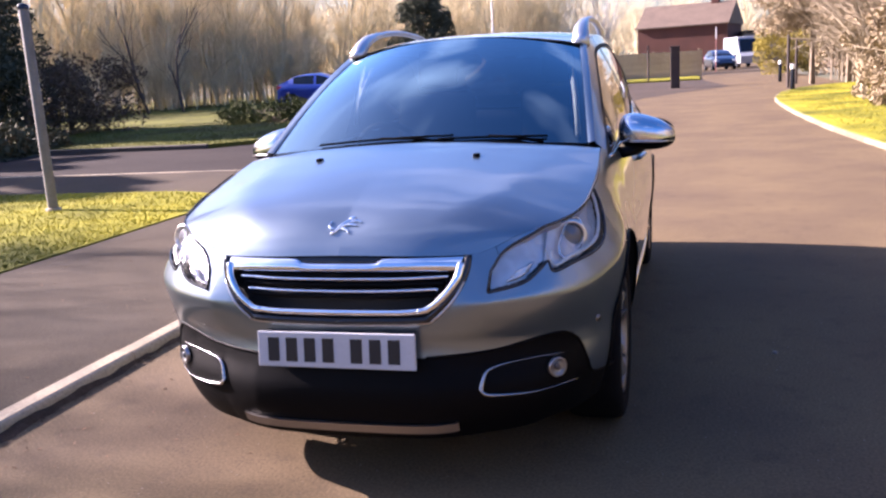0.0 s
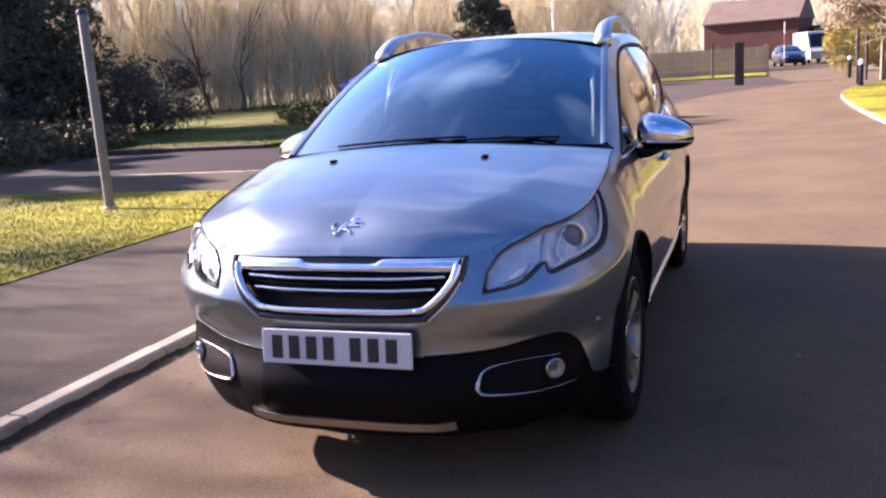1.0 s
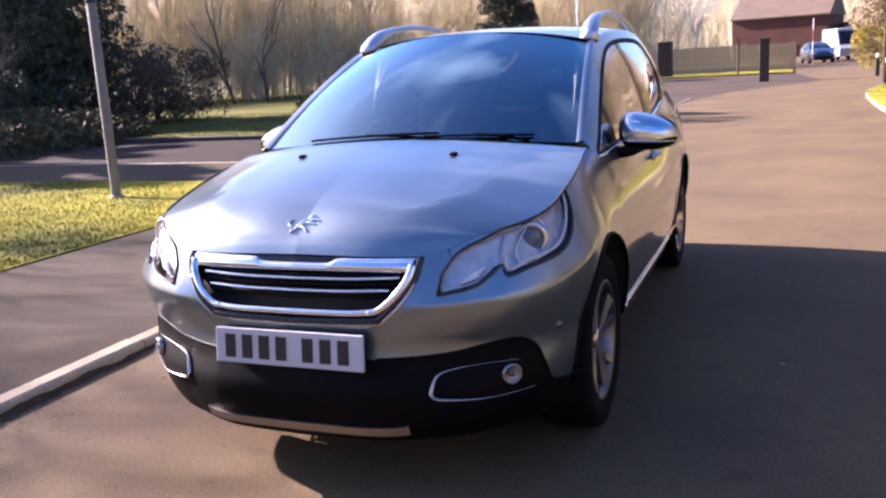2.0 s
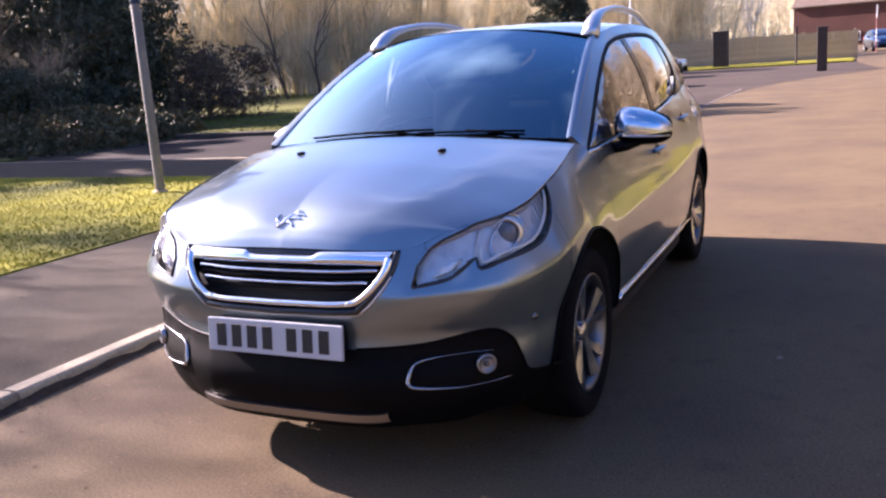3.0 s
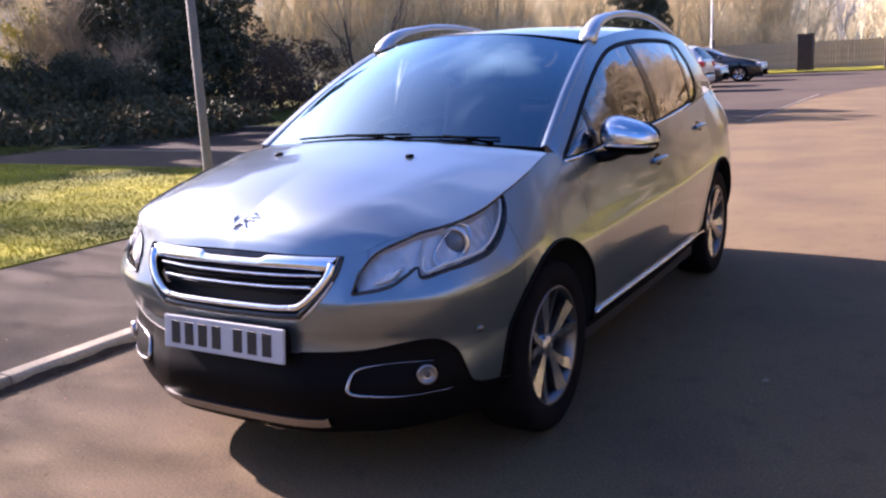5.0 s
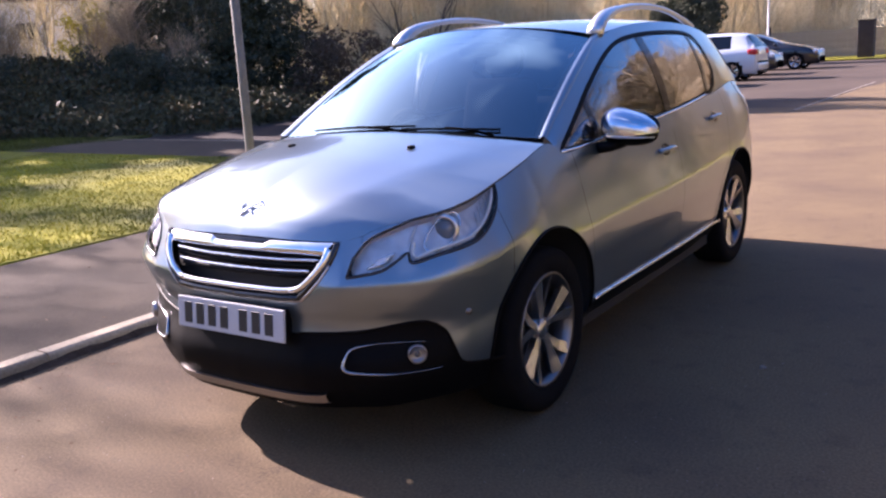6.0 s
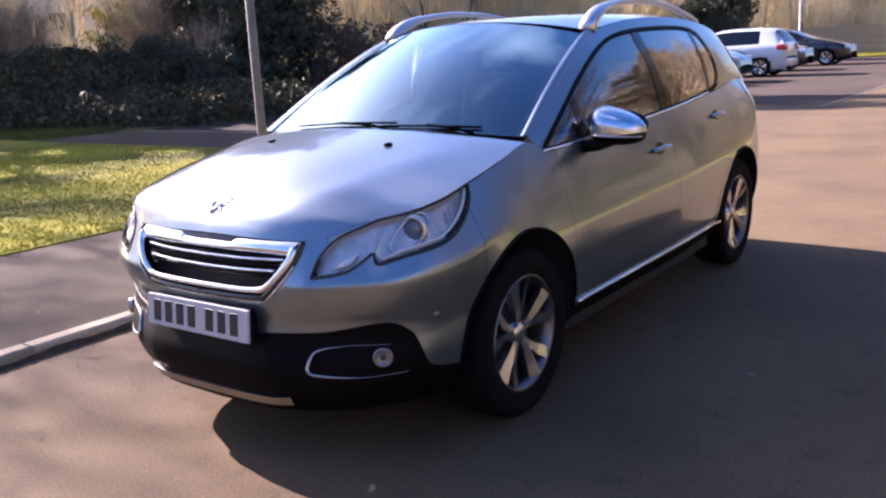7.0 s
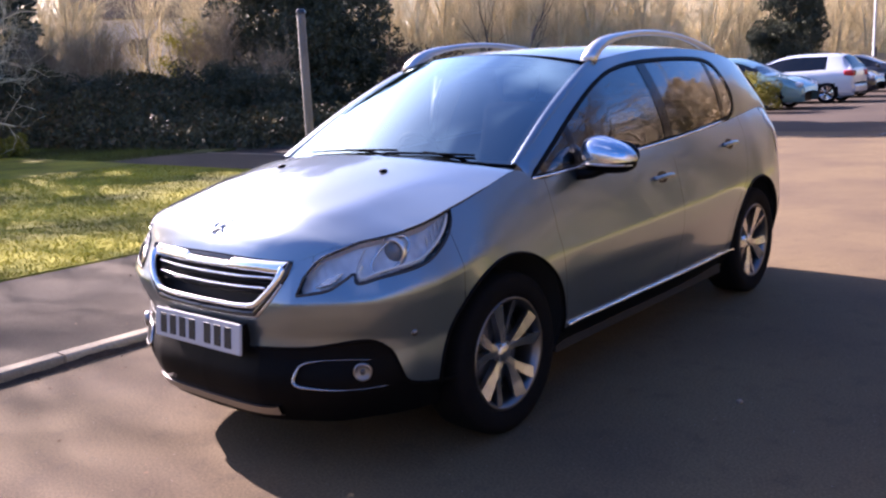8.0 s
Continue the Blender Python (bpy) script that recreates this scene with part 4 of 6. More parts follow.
part("rear_window", (gate.reshape(-1, 3), gf[is_glass]), WINDOW, car, "tinted rear window", smooth=True)
# cowl tray between bonnet and screen
cq = np.linspace(-1, 1, 41)
tray = np.stack([bonnet_at(cq, np.full(41, 0.985), -0.03), screen_at(cq, np.full(41, 0.04), -0.015)], 1).reshape(-1, 3)
part("cowl_tray", (tray, grid_faces(41, 2)), BLACK, car)

# ---- grille, lights, plate ----
gx, gz2 = np.meshgrid(np.linspace(0, 0.43, 30), np.linspace(0.57, 0.80, 12), indexing="ij")
bl = np.array([[l_of_x(max(x, 1e-4), z) for x, z in zip(rx, rz)] for rx, rz in zip(gx, gz2)])
backing = (body_at(bl, np.minimum(gz2, Z_TOP(bl)), 0.06).reshape(-1, 3), grid_faces(30, 12))
# added block that keeps sunlight from leaking across the grille opening
part("grille_light_block", box(-0.012, 0.012, 0.105, 0.22, 0.585, 0.765), DARK, car)
part("grille_backing", join([backing, mirrored(backing)]), DARK, car)


def nose_line(pts, inward, n=40):
    """A line over the whole nose through half-profile places (x, z)."""
    half = curve_through(pts, n)
    right = np.array([body_at(l_of_x(max(x, 1e-4), z), z, inward) for x, z in half])
    return np.vstack([right[::-1] * (-1, 1, 1), right[1:]])


def nose_band(upper, lower, inward, bulge, n=60):
    """A rounded strip over the whole nose between two half-profile lines."""
    up, lo = curve_through(upper, n), curve_through(lower, n)
    rows = []
    for k in np.linspace(0, 1, 7):
        right = np.array([body_at(l_of_x(max(x, 1e-4), z), z, inward - bulge * math.sin(math.pi * k) ** 0.6) for x, z in up * (1 - k) + lo * k])
        rows.append(np.vstack([right[::-1] * (-1, 1, 1), right[1:]]))
    return np.array(rows).reshape(-1, 3), grid_faces(7, 2 * n - 1)


part("grille_surround_top", nose_band([(0, 0.757), (0.09, 0.757), (0.125, 0.760), (0.150, 0.770), (0.25, 0.771), (0.395, 0.771)], [(0, 0.731), (0.07, 0.731), (0.11, 0.731), (0.15, 0.731), (0.25, 0.731), (0.368, 0.728)], 0.004, 0.013), CHROME, car, "chrome upper grille bar", smooth=True)
part("grille_surround_bottom", tube(list(nose_line([(0, 0.612), (0.2, 0.613), (0.262, 0.617)], -0.003)), 0.010, 8, 1.0), CHROME, car, "chrome lower grille bar", smooth=True)
for sgn in (1, -1):
    arm = curve_through([(0.388, 0.750), (0.375, 0.705), (0.335, 0.655), (0.29, 0.622), (0.258, 0.616)], 26)
    pts = [body_at(l_of_x(x, z), z, -0.004) * (sgn, 1, 1) for x, z in arm]
    part("grille_surround_side", tube(pts, [0.015 - 0.004 * k / 25 for k in range(26)], 8), CHROME, car, "chrome grille side", smooth=True)
    rimline = curve_through([(0.408, 0.768), (0.400, 0.72), (0.368, 0.665), (0.30, 0.600), (0.26, 0.588), (0.0, 0.582)], 50)
    pts = [body_at(l_of_x(max(x, 1e-4), z), z, 0.004) * (sgn, 1, 1) for x, z in rimline]
    part("grille_rim", tube(pts, 0.014, 6), GLOSS_BLACK, car, "black grille rim", smooth=True)
outer_line = nose_line([(0, 0.573), (0.265, 0.579), (0.312, 0.594), (0.365, 0.645), (0.398, 0.70)], -0.001)
part("grille_outer_line", tube(list(outer_line), 0.0048, 6), SATIN, car, "thin silver line round the grille", smooth=True)
for z, half in ((0.716, 0.352), (0.688, 0.342), (0.655, 0.31)):
    line = nose_line([(0, z), (half * 0.5, z + 0.001), (half, z + 0.004)], 0.026)
    part("grille_slat", tube(list(line), 0.013, 6, 0.75), BLACK, car, "gloss black slat", smooth=True)
for z, half in ((0.708, 0.35), (0.672, 0.32)):
    line = nose_line([(0, z), (half * 0.5, z + 0.001), (half, z + 0.005)], 0.010)
    part("grille_strip", tube(list(line), 0.005, 6), CHROME, car, "thin chrome strip", smooth=True)
part("bonnet_latch_gap", nose_band([(0, 0.774), (0.08, 0.774), (0.15, 0.773)], [(0, 0.754), (0.08, 0.754), (0.13, 0.757)], 0.007, 0.003, 20), GLOSS_BLACK, car, "dark recess for the bonnet latch", smooth=True)

plate = part("number_plate", box(-0.26, 0.26, -0.006, 0.006, -0.0555, 0.0555, 0.003, 2), PLATE_WHITE, car, "white number plate with plain dark bars")
plate.matrix_basis = pose(0, 0.004, 0.5005, -6)
for k in range(7):
    xk = -0.205 + 0.061 * k + (0.032 if k > 3 else 0.0)
    part("plate_bar", box(xk - 0.019, xk + 0.019, -0.0085, -0.005, -0.038, 0.038, 0.001, 1), INK, plate)
# plate back tray follows the bumper
part("plate_holder", box(-0.245, 0.245, 0.03, 0.06, 0.45, 0.55, 0.005, 2), BLACK, car)

skid = nose_line([(0, 0.240), (0.2, 0.240), (0.31, 0.242), (0.345, 0.244), (0.362, 0.249)], -0.012)
v = np.vstack([skid + np.array((0, 0.016, 0.014)), skid + np.array((0, -0.004, 0.011)), skid + np.array((0, 0.010, -0.020)), skid + np.array((0, 0.07, -0.040))])
n = len(skid)
part("skid_plate", (v, [(k * n + i, k * n + i + 1, (k + 1) * n + i + 1, (k + 1) * n + i) for k in range(3) for i in range(n - 1)]), SKID, car, "dull silver skid plate")

# bonnet badge: plain chrome bars
badge_root = None
for k, (thick, *strokes) in enumerate(((0.0080, (-0.05, 0.062), (-0.02, 0.09), (0.03, 0.118)), (0.0075, (0.015, 0.116), (0.035, 0.124), (0.058, 0.127)), (0.0055, (0.02, 0.108), (0.07, 0.112), (0.10, 0.104)),
                                       (0.0055, (0.0, 0.096), (0.05, 0.095), (0.085, 0.088)), (0.0060, (-0.03, 0.078), (0.02, 0.072), (0.045, 0.058)), (0.0055, (-0.05, 0.066), (-0.062, 0.060), (-0.078, 0.054)), (0.0045, (-0.05, 0.07), (-0.095, 0.085), (-0.085, 0.112)))):
    pts = [bonnet_at(np.array(q), np.array(r), 0.003) for q, r in curve_through(strokes, 12)]
    bar = part("badge" if k == 0 else "badge_bar", tube(pts, [thick * (0.45 + 0.55 * math.sin(math.pi * i / 11)) for i in range(12)], 6), CHROME, badge_root or car, "plain chrome bars of the bonnet badge" if k == 0 else "", smooth=True)
    badge_root = badge_root or bar
for s in (1, -1):
    nz = bonnet_at(np.array(s * 0.415), np.array(0.78))
    part("washer_jet", box(nz[0] - 0.012, nz[0] + 0.012, nz[1] - 0.014, nz[1] + 0.014, nz[2] - 0.004, nz[2] + 0.010, 0.004, 2), BLACK, car, smooth=True)

# headlight bowls, projectors and light guides
BOWL = split_surface(gl_[:190], gz_[:190], lambda l, z: body_at(l, z, 0.028 + 0.0016 * np.sin(l * 110) * np.sin(z * 95 + l * 40)), [("bowl", np.vstack([LIGHT_LOW, LIGHT_TOP]))], gap=0.0)["bowl"]
for sgn in (1, -1):
    lens = panel["headlight_lens", sgn]
    bowl = BOWL if sgn > 0 else mirrored(BOWL)
    part("reflector", bowl, REFLECTOR, lens, "silver reflector bowl")
    for (cx, cz, cr) in ((0.714, 0.790, 0.037),):
        c = body_at(l_of_x(cx, cz), cz, 0.030)
        n2 = body_at(l_of_x(cx, cz), cz, 0.0) - c
        m = Matrix.Translation(Vector(c * (sgn, 1, 1))) @ Vector((n2[0] * 0.25 * sgn, -abs(n2[1]) - 0.004, 0.002)).to_track_quat("X", "Z").to_matrix().to_4x4()
        ringo = part("lamp_ring", lathe([(0.0, cr * 1.42), (0.010, cr * 1.40), (0.016, cr * 1.25), (0.013, cr * 1.05), (0.0, cr * 0.95)], 28), SATIN, lens, smooth=True)
        ringo.matrix_basis = m
        ball = part("projector_lens", lathe([(0.0, cr * 0.98), (0.010, cr * 0.88), (0.018, cr * 0.58), (0.022, cr * 0.22), (0.023, 0.0005)], 28), PROJECTOR, lens, "grey glass projector", smooth=True)
        ball.matrix_basis = m
    cl = l_of_x(0.714, 0.790)
    almond = [body_at(cl - 0.012 + 0.088 * math.cos(w), 0.787 + 0.041 * math.sin(w) + 0.036 * math.cos(w), 0.014) * (sgn, 1, 1) for w in np.linspace(0, 2 * math.pi, 40, endpoint=False)]
    part("bowl_rim", tube(almond, 0.0042, 6, closed=True), CHROME, lens, "bright rim round the projector", smooth=True)
    for k in range(3):
        bar = [body_at(l_of_x(x, z + 0.011 * k), z + 0.011 * k, 0.016) * (sgn, 1, 1) for x, z in curve_through([(0.525 + 0.012 * k, 0.690), (0.555 + 0.010 * k, 0.699), (0.590 + 0.006 * k, 0.714)], 8)]
        part("indicator_reflector", tube(bar, [0.002 + 0.0045 * math.sin(math.pi * (i + 0.5) / 8) for i in range(8)], 6), CHROME, lens, "bright indicator reflector", smooth=True)
    for brim in ([(0.640, 0.722), (0.636, 0.765), (0.640, 0.815)],):
        pts = [body_at(l_of_x(x, z), z, 0.020) * (sgn, 1, 1) for x, z in curve_through(brim, 14)]
        part("reflector_rib", tube(pts, 0.004, 6), REFLECTOR, lens, smooth=True)
    # grey strip paints the shade along the headlight's upper edge
    top_line = curve_through(LIGHT_TOP[:5], 40)
    top_line[:, 1] = np.minimum(top_line[:, 1], Z_TOP(top_line[:, 0]) - 0.004)
    drop = np.interp(np.linspace(0, 1, 40), [0, 0.2, 0.75, 1], [0.010, 0.022, 0.020, 0.008])
    band = np.stack([body_at(top_line[:, 0], top_line[:, 1], 0.010), body_at(top_line[:, 0], top_line[:, 1] - drop, 0.022), body_at(top_line[:, 0], top_line[:, 1] - drop, 0.028)], 1).reshape(-1, 3)
    part("headlight_shade_band", (band * (sgn, 1, 1), grid_faces(40, 3)), LAMP_SHADE_GREY, lens, "grey band for the shade under the headlight's top edge", smooth=True)
    for y, z in ((0.44, 0.785), (0.465, 0.800), (0.49, 0.815), (0.515, 0.832), (0.54, 0.850)):
        pts = [body_at(l_of_y(y + 0.012 * k), z + 0.045 * k, 0.022) * (sgn, 1, 1) for k in (0, 0.5, 1)]
        part("reflector_rib", tube(pts, 0.0035, 5), REFLECTOR, lens)
    low_edge = LIGHT_LOW[4:] + np.array([(0.010, 0.014), (0.0, 0.017), (-0.008, 0.016), (-0.014, 0.012), (-0.018, 0.004), (-0.018, -0.010)])
    guide = curve_through(np.vstack([[low_edge[0] + np.array((0.004, 0.045))], low_edge]), 44)
    pts = [body_at(l, z, 0.008) * (sgn, 1, 1) for l, z in guide]
    part("light_guide", tube(pts, 0.0055, 6), WHITE_PAINT, lens, "white daytime running light strip", smooth=True)
    rimp = np.vstack([curve_through(LIGHT_LOW, 90), curve_through(LIGHT_TOP, 40), LIGHT_LOW[:1]])
    tail_l, tail_z = rimp[:, 0], np.minimum(rimp[:, 1], Z_TOP(rimp[:, 0]) - 0.001)
    rimp = np.stack([tail_l, tail_z], 1)
    pts = [body_at(l, min(z, float(Z_TOP(l))), -0.0005) * (sgn, 1, 1) for l, z in rimp]
    part("lens_seal", tube(pts, 0.0050, 5), GLOSS_BLACK, lens, smooth=True)
    lip = curve_through(outline_front([(0.275, 0.466), (0.46, 0.474), (0.56, 0.491), (0.64, 0.506), (0.682, 0.500), (0.716, 0.463), (0.735, 0.405), (0.748, 0.345), (0.785, 0.318), (0.812, 0.31)]), 80)
    pts = [body_at(l, z, 0.001) * (sgn, 1, 1) for l, z in lip]
    part("bumper_lip", tube(pts, 0.0055, 6), BLACK, panel["lower_bumper", sgn], smooth=True)
    # fog lamp pod
    fx, fz = np.meshgrid(np.linspace(0.455, 0.70, 20), np.linspace(0.345, 0.435, 9), indexing="ij")
    fl = np.array([[l_of_x(x, z) for x, z in zip(rx, rz)] for rx, rz in zip(fx, fz)])
    pod = (body_at(fl, fz, -0.002).reshape(-1, 3), grid_faces(20, 9))
    part("fog_lamp_pod", pod if sgn > 0 else mirrored(pod), BLACK, car, "black fog lamp panel", smooth=True)
    trim = curve_through([(0.665, 0.440), (0.58, 0.440), (0.50, 0.432), (0.452, 0.416), (0.438, 0.380), (0.444, 0.350), (0.50, 0.341), (0.60, 0.338), (0.705, 0.345)], 60)
    pts = [body_at(l_of_x(x, z), z, -0.006) * (sgn, 1, 1) for x, z in trim]
    rad = [0.0016 + 0.0075 * max(0.0, 1 - abs(k - 31) / 17) ** 0.8 for k in range(60)]
    part("fog_lamp_trim", tube(pts, rad, 8, 0.7), FOG_TRIM, car, "chrome fog lamp trim", smooth=True)
    fog_l = l_of_x(0.648, 0.402)
    c = body_at(fog_l, 0.402, -0.004) * (sgn, 1, 1)
    way = (body_at(fog_l, 0.402, -0.01) - body_at(fog_l, 0.402, 0.0)) * (sgn, 1, 1)
    m = Matrix.Translation(Vector(c)) @ Vector(way).to_track_quat("X", "Z").to_matrix().to_4x4() @ Matrix.Scale(0.84, 4)
    fog = part("fog_lamp", lathe([(0.0, 0.038), (0.014, 0.038), (0.018, 0.034), (0.011, 0.029), (0.007, 0.018), (0.006, 0.001)], 28), RIM_MID, car, "round fog lamp with bright bowl", smooth=True)
    fog.matrix_basis = m
    part("bulb_cap", lathe([(0.006, 0.012), (0.016, 0.011), (0.018, 0.001)], 16), RIM_DARK, fog, smooth=True)
    cover = part("fog_lens", lathe([(0.017, 0.034), (0.024, 0.024), (0.028, 0.010), (0.029, 0.0005)], 24), LENS, fog, smooth=True)
    s = body_at(l_of_y(0.335), 0.519, -0.001) * (sgn, 1, 1)
    so = part("parking_sensor", lathe([(0.0, 0.012), (0.004, 0.011), (0.005, 0.001)], 16), RIM_RING, car, smooth=True)
    so.matrix_basis = Matrix.Translation(Vector(s)) @ Vector((0.75 * sgn, -0.65, 0)).to_track_quat("X", "Z").to_matrix().to_4x4()
    # sill strip
    pts = [body_at(l_of_y(y), 0.328, -0.004) * (sgn, 1, 1) for y in np.linspace(1.25, 3.02, 30)]
    part("sill_strip", tube(pts, 0.009, 6), CHROME, panel["sill_cover", sgn], "chrome sill strip", smooth=True)
    # door handles
    for y, z, owner in ((2.13, 0.838, "front_door"), (3.03, 0.918, "rear_door")):
        pts = [body_at(l_of_y(y + d), z + 0.012 * math.cos(d * 12), -0.006 - 0.022 * math.sin(math.pi * (d + 0.10) / 0.2) ** 0.7) * (sgn, 1, 1) for d in np.linspace(-0.0999, 0.0999, 15)]
        part("door_handle", tube(pts, 0.014, 8, 0.8), PAINT, panel[owner, sgn], smooth=True)
        cup = [body_at(l_of_y(y - 0.005 + 0.055 * math.cos(w)), z + 0.005 + 0.028 * math.sin(w), -0.0015) * (sgn, 1, 1) for w in np.linspace(0, 2 * math.pi, 20, endpoint=False)]
        part("handle_cup", (cup, [tuple(range(20))]), GLOSS_BLACK, panel[owner, sgn])
    # roof rail
    ys = np.linspace(1.86, 3.35, 40)
    rise = eased(ys, [1.86, 1.93, 2.08, 2.45, 2.85, 3.15, 3.35], [-0.012, 0.030, 0.057, 0.064, 0.050, 0.020, -0.006])
    base = rail_at(ys)
    pts = [(sgn * (b[0] - 0.030), b[1], b[2] + 0.018 + h) for b, h in zip(base, rise)]
    part("roof_rail", tube(pts, [float(np.interp(k, [0, 4, 9, 30, 39], [0.042, 0.033, 0.019, 0.017, 0.022])) for k in range(40)], 10, 0.8), RAIL_MAT, car, "matt silver roof rail", smooth=True)
    # door mirror
    mir = bmesh.new()
    bmesh.ops.create_uvsphere(mir, u_segments=28, v_segments=18, radius=1.0)
    for vv in mir.verts:
        x, y, z = vv.co
        fit = (abs(x) ** 2.7 + abs(y) ** 2.3 + abs(z) ** 2.5) ** (-1 / 2.5)
        x, y, z = x * fit, y * fit, z * fit
        taper = 1.0 - 0.24 * x
        vv.co = (0.120 * x, (0.10 if y < 0 else 0.05) * y * taper, 0.080 * z * taper * (1.0 if z > 0 else 0.85) - 0.016 * x)
    geom = mir.verts[:] + mir.edges[:] + mir.faces[:]
    mir2 = mir.copy()
    bmesh.ops.bisect_plane(mir, geom=geom, plane_co=(0, 0, -0.022), plane_no=(0.08, 0, -1), clear_outer=True)
    bmesh.ops.bisect_plane(mir2, geom=mir2.verts[:] + mir2.edges[:] + mir2.faces[:], plane_co=(0, 0, -0.022), plane_no=(-0.08, 0, 1), clear_outer=True)
    bmesh.ops.scale(mir2, verts=mir2.verts, vec=(0.985, 0.97, 1.0))
    place = Matrix.Translation((sgn * 0.876, 1.51, 1.002)) @ Matrix.Diagonal((sgn, 1, 1, 1))
    if sgn < 0:
        bmesh.ops.reverse_faces(mir, faces=mir.faces)
        bmesh.ops.reverse_faces(mir2, faces=mir2.faces)
    for bmx in (mir, mir2):
        bmesh.ops.transform(bmx, verts=bmx.verts, matrix=place)
    cap = part("mirror_cap", mir, MIRROR_CHROME, car, "chrome door mirror cap", smooth=True)
    part("mirror_base", mir2, BLACK, cap, "black mirror underside", smooth=True)
    lamp_strip = [(sgn * (0.876 + 0.117 * math.cos(w)), 1.51 - 0.098 * math.sin(w) * (1 - 0.24 * math.cos(w)), 0.978 - 0.006 * math.cos(w)) for w in np.linspace(0.35, 2.5, 22)]
    part("repeater_strip", tube(lamp_strip, 0.0050, 6), SATIN, cap, "pale repeater strip along the mirror", smooth=True)
    part("mirror_arm", tube([(sgn * 0.770, 1.40, 0.935), (sgn * 0.81, 1.44, 0.938), (sgn * 0.875, 1.50, 0.965)], [0.034, 0.034, 0.038], 8, 0.7), BLACK, cap, "black mirror arm", smooth=True)
    part("mirror_glass", (lambda vf: vf)(([(sgn * 0.90 + sgn * 0.088 * math.cos(w), 1.55, 1.010 + 0.058 * math.sin(w)) for w in np.linspace(0, 2 * math.pi, 24, endpoint=False)], [tuple(range(24))])), GLOSS_BLACK, cap)

# wipers
for x0, x1, zl in ((-0.42, 0.16, 0.012), (0.10, 0.52, 0.010)):
    qs = np.linspace(x0 / 0.67, x1 / 0.67, 20)
    pts = list(screen_at(qs, np.interp(np.linspace(0, 1, 20), [0, 1], [0.010, 0.030]), zl))
    w = part("wiper", tube(pts, 0.0045, 6), WIPER_MAT, car, "black wiper blade", smooth=True)
    arm = [screen_at(np.array(q), np.array(r), 0.014) for q, r in ((qs[-1] - 0.02, -0.02), (qs[14], 0.012), (qs[9], 0.020))]
    part("wiper_arm", tube(arm, 0.0055, 6), WIPER_MAT, w, smooth=True)

# ---- wheels ----
tyre = mesh("tyre", *lathe([(-0.10, 0.215), (-0.10, 0.245), (-0.105, 0.275), (-0.098, 0.300), (-0.085, 0.311), (-0.06, 0.315), (0.0, 0.316), (0.06, 0.315), (0.085, 0.311), (0.098, 0.300), (0.105, 0.275), (0.100, 0.245), (0.094, 0.222), (0.085, 0.215)], 64), RUBBER, True)
rim = mesh("rim", *lathe([(-0.09, 0.214), (0.060, 0.190), (0.078, 0.200), (0.092, 0.208), (0.097, 0.217), (0.092, 0.221), (0.083, 0.219)], 64), RIM_RING, True)
disc = mesh("brake_disc", *lathe([(0.0, 0.05), (0.0, 0.135), (0.02, 0.135), (0.02, 0.05)], 40), RIM_DARK, True)
barrel = mesh("rim_barrel", *lathe([(-0.02, 0.205), (-0.02, 0.001)], 40), DARK, False)
hub = mesh("hub_cap", *lathe([(0.02, 0.052), (0.062, 0.046), (0.070, 0.032), (0.073, 0.028), (0.074, 0.001)], 32), RIM_FACE, True)


def blade(w0, w1, skew, twist):
    """One twisted spoke from the hub to the rim: a machined face with bevelled flanks."""
    pts, deep = [], []
    for rr, half, xx in ((0.035, w0, 0.066), (0.09, w0 * 1.15, 0.070), (0.15, (w0 + w1) * 0.55, 0.077), (0.207, w1, 0.088)):
        a_ = skew * (rr / 0.206) ** 0.8
        for sd in (-1, 1):
            pts.append((xx + sd * twist * rr / 0.206, rr * math.cos(a_) - sd * half * math.sin(a_), rr * math.sin(a_) + sd * half * math.cos(a_)))
            deep.append((xx - 0.034, rr * math.cos(a_) - sd * half * 0.7 * math.sin(a_), rr * math.sin(a_) + sd * half * 0.7 * math.cos(a_)))
    return pts + deep, [(2 * i, 2 * i + 1, 2 * i + 3, 2 * i + 2) for i in range(3)], [q for i in range(3) for q in ((2 * i, 2 * i + 2, 2 * i + 10, 2 * i + 8), (2 * i + 1, 2 * i + 9, 2 * i + 11, 2 * i + 3))]


def spoke_mesh(w0, w1, skew, twist):
    v, face, flank = blade(w0, w1, skew, twist)
    me = mesh("spoke", v, face + flank, RIM_FACE)
    me.materials.append(RIM_MID)
    for p in me.polygons:
        p.material_index = 0 if p.index < len(face) else 1
    return me


